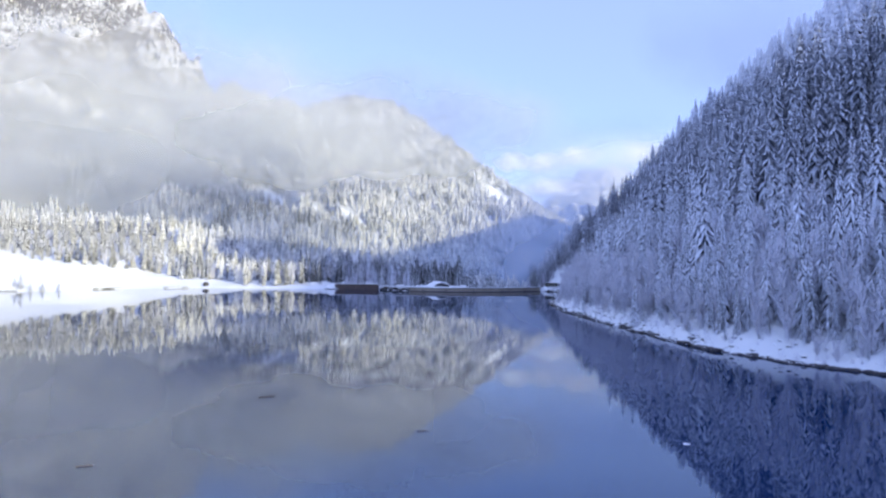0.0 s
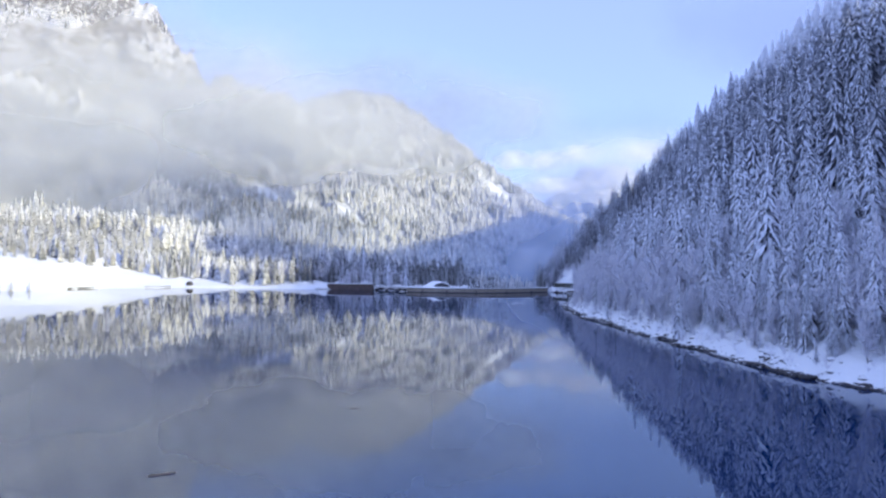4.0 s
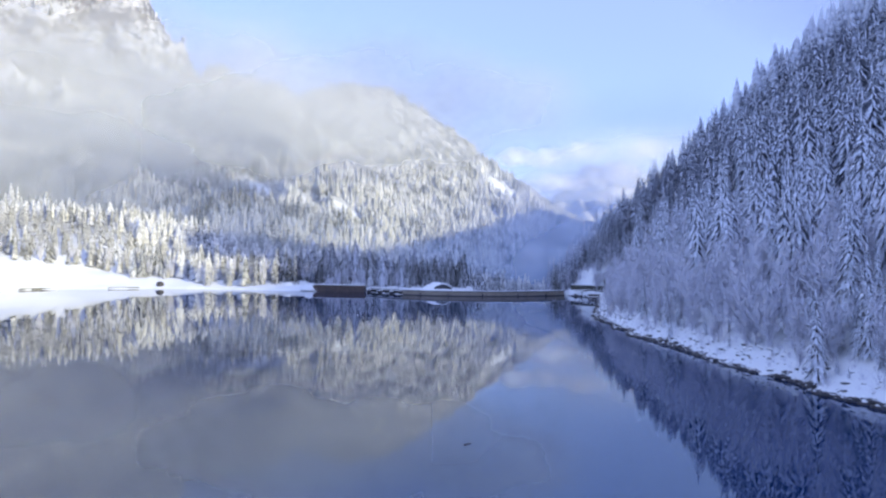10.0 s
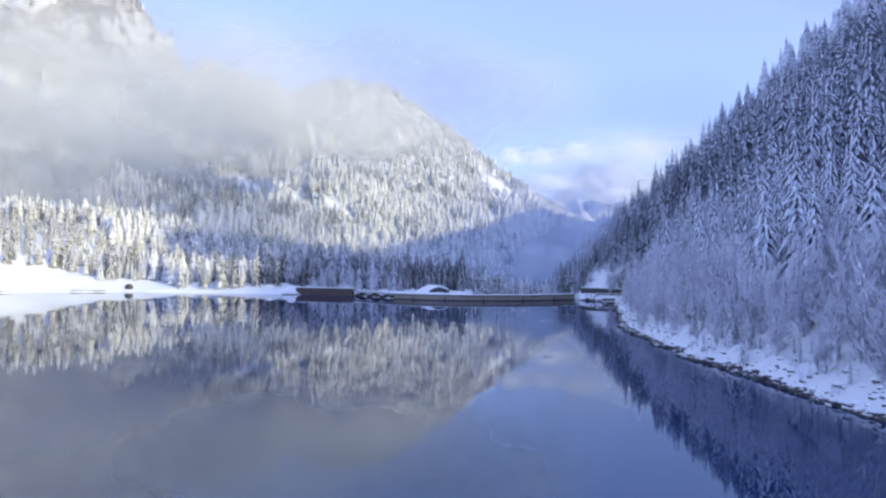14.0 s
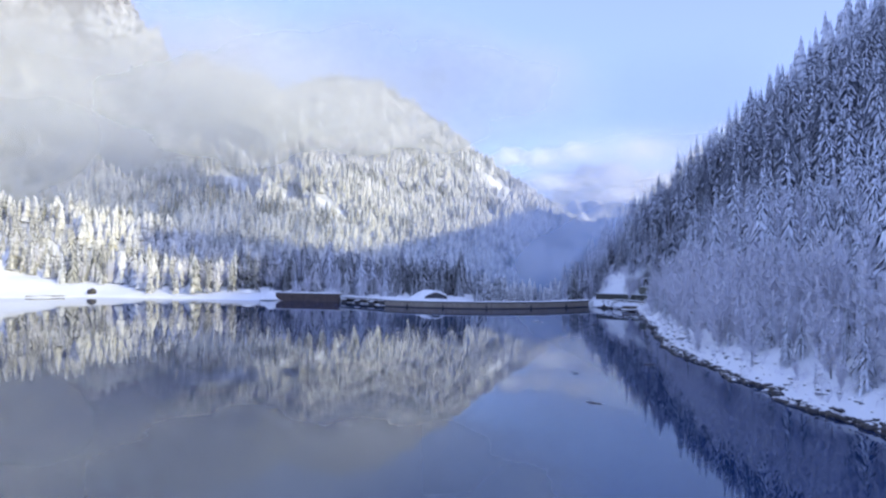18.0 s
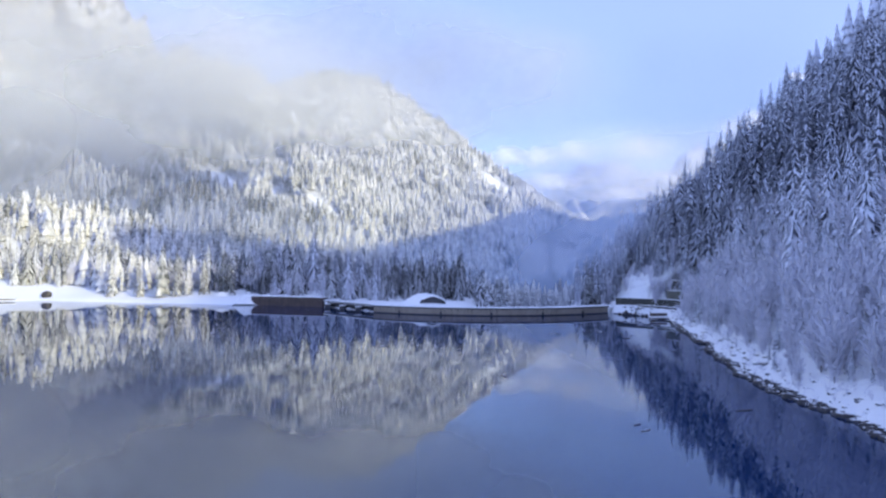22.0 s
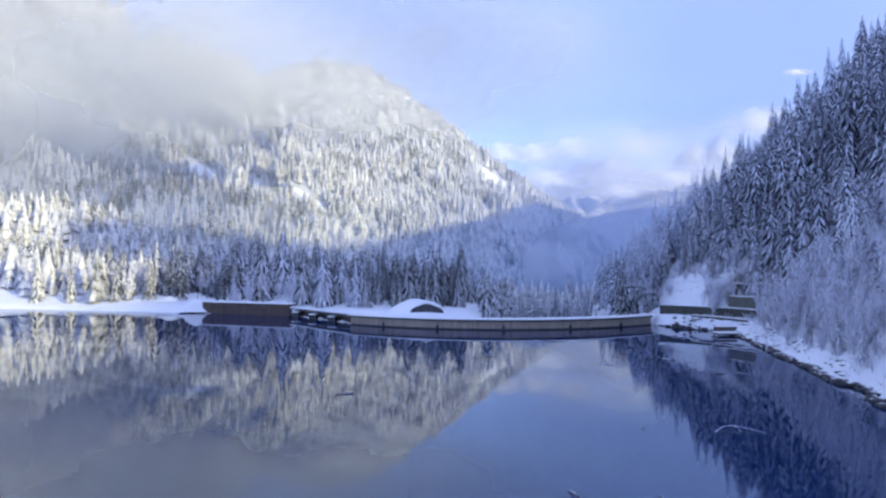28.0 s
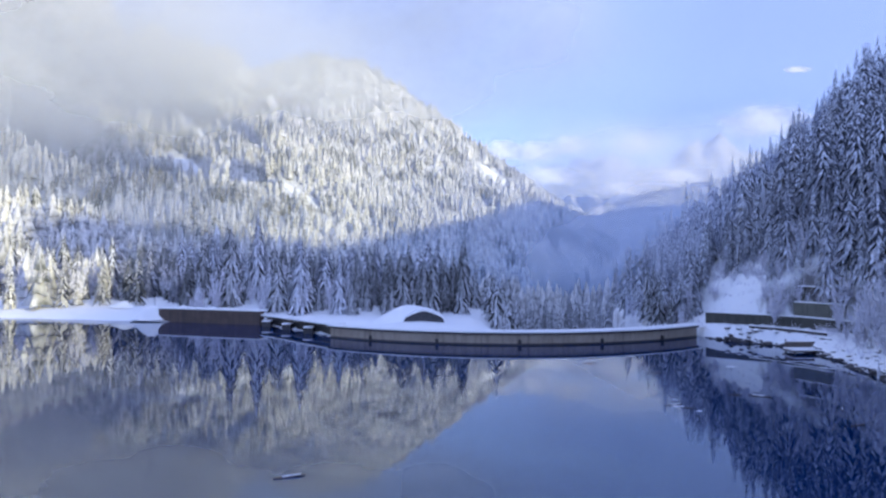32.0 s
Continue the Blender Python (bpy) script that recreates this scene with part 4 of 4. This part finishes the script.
# ---- rocks, driftwood and floating ice ----
def boulder(seed):
    r = np.random.default_rng(seed)
    bm = bmesh.new()
    bmesh.ops.create_icosphere(bm, subdivisions=2, radius=1)
    for v in bm.verts:
        f = 1 + 0.22 * noise.noise(v.co * 1.3 + Vector((seed * 7.1, 0, 0))) + 0.12 * noise.noise(v.co * 3.1)
        v.co = Vector((v.co.x * f, v.co.y * f * 0.8, max(v.co.z * f * 0.62, -0.35)))
    return mesh_of("rock", bm, M_ROCK)


rock_meshes = [boulder(k) for k in range(6)]
r = np.random.default_rng(51)
for k in range(260):
    py = r.uniform(118, 545) if k < 240 else r.uniform(60, 118)
    off = abs(r.normal(0, 0.8)) - 0.7 if k % 4 else r.uniform(1, 5.5)
    px = float(shore_right(py)) + off
    g = 0.16 + 0.75 * r.uniform() ** 2.2 * (1.5 if r.uniform() < 0.15 else 1.0)
    ob = new("rock", rock_meshes[k % 6])
    ob.matrix_basis = pose(px, py, max(float(ground(px, py)), -0.05) + 0.1 * g, r.uniform(-12, 12), r.uniform(-12, 12), r.uniform(0, 360)) @ Matrix.Diagonal((g * r.uniform(0.9, 1.9), g, g * r.uniform(0.6, 1.0), 1))
    tagged(ob, "dark wet rock with snow on top at the waterline", "rock", "rocks along the near shore")
stones = []
for k in range(340):
    py = r.uniform(150, 515)
    px = float(shore_right(py)) + 0.4 + 6.5 * r.uniform() ** 1.3
    if wave(np.float64(px), np.float64(py), 1 / 16, 23) > -0.1:
        stones.append((px, py, 0.12 + 0.4 * r.uniform() ** 2))
base = bmesh.new()
bmesh.ops.create_icosphere(base, subdivisions=1, radius=1)
bv = np.array([v.co[:] for v in base.verts])
bf = np.array([[v.index for v in f.verts] for f in base.faces])
base.free()
sv, sf = [], []
for k, (px, py, g) in enumerate(stones):
    lump = bv * (1 + 0.16 * r.normal(0, 0.5, (len(bv), 1))) * np.array((g * r.uniform(1, 2), g * r.uniform(0.8, 1.3), g * 0.7))
    sv.append(lump + np.array((px, py, float(ground(px, py)) + 0.12)))
    sf.append(bf + k * len(bv))
bv2, bf2 = [], []
ys = r.uniform(125, 552, 700)
xs = shore_right(ys) + 0.5 + 9 * r.uniform(0, 1, 700) ** 1.8
for k, (px, py, pz) in enumerate(zip(xs, ys, ground(xs, ys))):
    g = 0.25 + 0.65 * r.uniform() ** 1.7
    lump = bv * (1 + 0.1 * r.normal(0, 0.5, (len(bv), 1))) * np.array((g * r.uniform(1, 1.8), g * r.uniform(0.9, 1.5), g * r.uniform(0.6, 0.9)))
    bf2.append(bf + k * len(bv))
    bv2.append(lump + np.array((px, py, pz - 0.12)))
ob = new("snowy_boulders", mesh_from("snowy_boulders", np.concatenate(bv2), np.concatenate(bf2), M_HATS, True))
tagged(ob, "lumpy boulders capped with snow along the bank", "boulders", kind="stuff")
ob = new("bank_stones", mesh_from("bank_stones", np.concatenate(sv), np.concatenate(sf), M_ROCK))
tagged(ob, "small dark stones poking through the snow of the bank", "stones", kind="stuff")
sv, sf = [], []
ys = r.uniform(118, 552, 1500)
ys = ys[wave(0 * ys, ys, 1 / 24, 27) > -0.75]
xs = shore_right(ys) + r.normal(0.15, 0.35, len(ys))
for px, py, pz in zip(xs, ys, ground(xs, ys)):
    g = 0.28 + 0.8 * r.uniform() ** 2.0
    lump = bv * (1 + 0.16 * r.normal(0, 0.6, (len(bv), 1))) * np.array((g * r.uniform(0.9, 1.6), g * r.uniform(1.0, 2.2), g * r.uniform(0.5, 0.9)))
    sf.append(bf + len(sv) * len(bv))
    sv.append(lump + np.array((px, py, max(pz, -0.1) + 0.1)))
ob = new("waterline_rocks", mesh_from("waterline_rocks", np.concatenate(sv), np.concatenate(sf), M_WET))
tagged(ob, "broken line of dark wet rocks along the water's edge", "rocks", kind="stuff")
dark_stone = rock_meshes[2].copy()
dark_stone.materials[0] = M_WET
ob = new("rock", dark_stone)
ob.matrix_basis = pose(-262, 650, float(ground(-262, 650)) + 1.4, 0, 0, 20) @ Matrix.Diagonal((3.4, 3.2, 5.0, 1))
tagged(ob, "single dark boulder on the snowy far shore", "rock")


def branch_mesh(bm, path, w0, w1):
    """A round, tapering stick along path."""
    rings = []
    for i, p in enumerate(path):
        p = Vector(p)
        a, b = Vector(path[max(i - 1, 0)]), Vector(path[min(i + 1, len(path) - 1)])
        d = (b - a).normalized()
        e = d.orthogonal().normalized()
        f = d.cross(e)
        w = w0 + (w1 - w0) * i / (len(path) - 1)
        rings.append([bm.verts.new(p + (e * math.cos(k * 1.0472) + f * math.sin(k * 1.0472)) * w) for k in range(6)])
    for q, s in zip(rings, rings[1:]):
        for k in range(6):
            bm.faces.new((q[k], q[(k + 1) % 6], s[(k + 1) % 6], s[k]))
    bm.faces.new(rings[0])
    bm.faces.new(rings[-1][::-1])
    return bm


def driftwood(px, py, ln, turn, label, snowy=False):
    ob = tagged(new("driftwood"), label, "driftwood")
    c, s = math.cos(radians(turn)), math.sin(radians(turn))
    line = [(px + c * ln * u + 0.06 * ln * s * math.sin(5 * u), py + s * ln * u, 0.06 + 0.05 * ln * math.sin(3.1 * u) * 0.3) for u in (-0.5, -0.2, 0.1, 0.35, 0.5)]
    part("stick", branch_mesh(bmesh.new(), line, 0.03 * ln + 0.05, 0.012 * ln + 0.02), M_WOOD, ob)
    side = [(line[2][0], line[2][1], 0.1), (line[2][0] + 0.2 * ln * math.cos(radians(turn + 50)), line[2][1] + 0.2 * ln * math.sin(radians(turn + 50)), 0.16)]
    part("twig", branch_mesh(bmesh.new(), side, 0.012 * ln + 0.02, 0.02), M_WOOD, ob)
    if snowy:
        top = [(a, b, c + 0.035 * ln) for a, b, c in line[1:4]]
        part("snow", branch_mesh(bmesh.new(), top, 0.02 * ln + 0.03, 0.02 * ln), M_SNOW, ob)
    return ob


STICKS = ((-32.3, 108.4, 2.8, 25, 0), (-3.0, 86.0, 1.6, 10, 0), (27.7, 307.1, 3.0, 150, 0), (31.1, 339.3, 1.4, 20, 0), (37.6, 410.5, 2.0, 70, 1),
          (15.3, 379.8, 2.2, 120, 1), (-16.2, 428.8, 3.6, 20, 1), (62.1, 468.8, 4.0, 150, 1), (70.6, 458.8, 2.4, 60, 1), (43.0, 462.4, 3.4, 12, 1), (44.6, 460.2, 2.0, -25, 0), (58.0, 470.0, 2.6, -20, 0), (66.0, 449.0, 3.0, 15, 0), (52.0, 492.0, 2.4, 5, 0), (40.0, 505.0, 3.0, 8, 0), (31.3, 336.1, 2.0, 30, 1),
          (24.5, 378.3, 1.8, 100, 0), (-15.1, 139.4, 1.6, 0, 0), (2.8, 186.2, 1.2, 40, 0), (-42.9, 71.1, 1.8, 15, 0), (32.2, 404.7, 1.6, 80, 0), (52.9, 348.5, 3.2, 10, 0))
for px, py, ln, turn, snowy in STICKS:
    driftwood(px, py, ln, turn, "snow-dusted stick drifting on the lake" if snowy else "dark waterlogged stick drifting on the lake", bool(snowy))
fork = tagged(new("driftwood"), "long forked frost-white branch drifting on the lake", "driftwood")
part("limb", branch_mesh(bmesh.new(), [(42.2, 403.0, 0.05), (44.5, 405.0, 0.3), (46.3, 405.2, 0.45), (49.6, 402.2, 0.08)], 0.07, 0.03), M_FROST, fork)
part("twig", branch_mesh(bmesh.new(), [(46.3, 405.2, 0.4), (46.2, 403.0, 0.1)], 0.06, 0.03), M_FROST, fork)


bent = np.random.default_rng(77)
for k in range(26):
    py = bent.uniform(250, 500)
    px = float(shore_right(py)) + bent.uniform(5, 10)
    pz, reach = float(ground(px, py)), bent.uniform(2.5, 5.0)
    ob = tagged(new("leaning_branch"), "thin frosted branch drooping over the snowy bank", "branch", "branches drooping over the bank")
    line = [(px - reach * u, py - 0.5 * reach * u * bent.uniform(0.5, 1.0), pz - 0.1 + 2.2 * u * (1.25 - u) - u * u * 1.6) for u in (0.0, 0.3, 0.6, 0.85, 1.0)]
    line = [(a, b, max(c, float(ground(a, b)) + 0.25) if i else c) for i, (a, b, c) in enumerate(line)]
    part("limb", branch_mesh(bmesh.new(), line, 0.09, 0.03), M_FROST, ob)
    side = [line[1], (line[1][0] - 0.3 * reach, line[1][1] + 0.25 * reach, line[1][2] + 0.1)]
    part("twig", branch_mesh(bmesh.new(), side, 0.05, 0.02), M_FROST, ob)


def floe(px, py, rx, ry, seed):
    r = np.random.default_rng(seed)
    bm = bmesh.new()
    lo, hi = [], []
    for j in range(14):
        a = 6.283 * j / 14
        f = r.uniform(0.45, 1.25)
        lo.append(bm.verts.new((px + rx * f * math.cos(a), py + ry * f * math.sin(a), -0.05)))
        hi.append(bm.verts.new((px + rx * f * 0.96 * math.cos(a), py + ry * f * 0.96 * math.sin(a), 0.09)))
    bm.faces.new(hi)
    for j in range(14):
        bm.faces.new((lo[j], lo[(j + 1) % 14], hi[(j + 1) % 14], hi[j]))
    ob = new("ice_floe", mesh_of("ice_floe", bm, M_SNOW))
    return tagged(ob, "small flat floe of snowy ice on the water", "ice floe", "ice floes")


for k, (px, py, rx, ry) in enumerate(((43.3, 461.3, 1.1, 0.45), (45.5, 458.0, 0.5, 0.25), (32.7, 79.8, 0.6, 0.3), (44.9, 466.5, 0.7, 0.25), (73, 500, 1.2, 0.5))):
    floe(px, py, rx, ry, k)

# ---- mist and cloud ----
def mist(name, label, cx, cy, cz, sx, sz, material, bulge=0.0, tilt=0.0):
    bm = bmesh.new()
    bmesh.ops.create_grid(bm, x_segments=24, y_segments=12, size=1)
    for v in bm.verts:
        u, w = v.co.x, v.co.y
        v.co = (u, (1 - u * u) * -bulge + 0.03 * math.sin(7 * u + 3 * w), w)
    ob = new(name, mesh_of(name, bm, material, True))
    ob.matrix_world = pose(cx, cy, cz, 0, 0, tilt) @ Matrix.Diagonal((sx, sx, sz, 1))
    return tagged(ob, label, "mist", "mist banks", "structure")


M_MIST = mist_material("mist", -0.1, 0.85, (2.6, 2.6, 1.2), 0.68, (0.58, 0.59, 0.59))
M_VEIL = mist_material("thin_mist", 0.0, 0.8, (2.2, 2.2, 1.0), 0.66, (0.55, 0.57, 0.58))
M_WISP = mist_material("mist_wisp", 0.05, 0.9, (2.2, 2.2, 1.0), 0.3, (0.64, 0.66, 0.665))
M_CLOUD = mist_material("cloud", 0.08, 0.85, (2.0, 2.0, 1.4), 0.8, (0.80, 0.81, 0.82))
# aerial haze as a see-through sheet, the blue of distance in its colour
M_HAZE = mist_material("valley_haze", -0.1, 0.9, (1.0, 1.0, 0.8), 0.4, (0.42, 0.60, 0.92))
for cx, cy, cz, sx, sz in ((-1000, 1130, 200, 720, 210), (-930, 1270, 270, 720, 280), (-850, 1420, 400, 720, 340)):
    mist("mist_bank", "pale grey mist hanging along the mountainside", cx, cy, cz, sx, sz, M_MIST, 0.04)
mist("mist_veil", "thin mist drifting before the mountain shoulder", -160, 900, 232, 430, 135, M_VEIL)
mist("mist_wisp", "wisp of mist against the mountain shoulder", -400, 1130, 280, 420, 150, M_WISP)
mist("slope_mist", "faint mist clinging to the wooded hilltop", 262, 470, 205, 150, 62, M_WISP)
# more sheets of tinted haze, added to soften the slope, mountain and range
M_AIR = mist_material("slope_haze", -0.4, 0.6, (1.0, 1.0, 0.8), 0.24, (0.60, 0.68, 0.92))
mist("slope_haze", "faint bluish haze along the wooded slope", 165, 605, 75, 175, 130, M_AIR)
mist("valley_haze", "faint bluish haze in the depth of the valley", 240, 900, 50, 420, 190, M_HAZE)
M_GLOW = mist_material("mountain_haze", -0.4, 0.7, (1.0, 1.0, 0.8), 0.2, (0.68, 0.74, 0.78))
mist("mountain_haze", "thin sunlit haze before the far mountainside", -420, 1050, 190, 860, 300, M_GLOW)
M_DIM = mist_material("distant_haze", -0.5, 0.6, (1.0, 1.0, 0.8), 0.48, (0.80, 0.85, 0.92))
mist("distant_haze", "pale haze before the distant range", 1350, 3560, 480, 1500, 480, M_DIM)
for cx, cy, cz, sx, sz in ((520, 4350, 800, 220, 110), (760, 4400, 800, 230, 120), (1020, 4450, 860, 260, 110), (1500, 4450, 880, 300, 120), (620, 3300, 470, 300, 80), (980, 3250, 400, 330, 70), (1300, 3300, 470, 420, 80), (2330, 4300, 1010, 480, 170), (2550, 4300, 1370, 140, 35)):
    mist("cloud_bank", "white cumulus low over the distant range", cx, cy, cz, sx, sz, M_CLOUD)
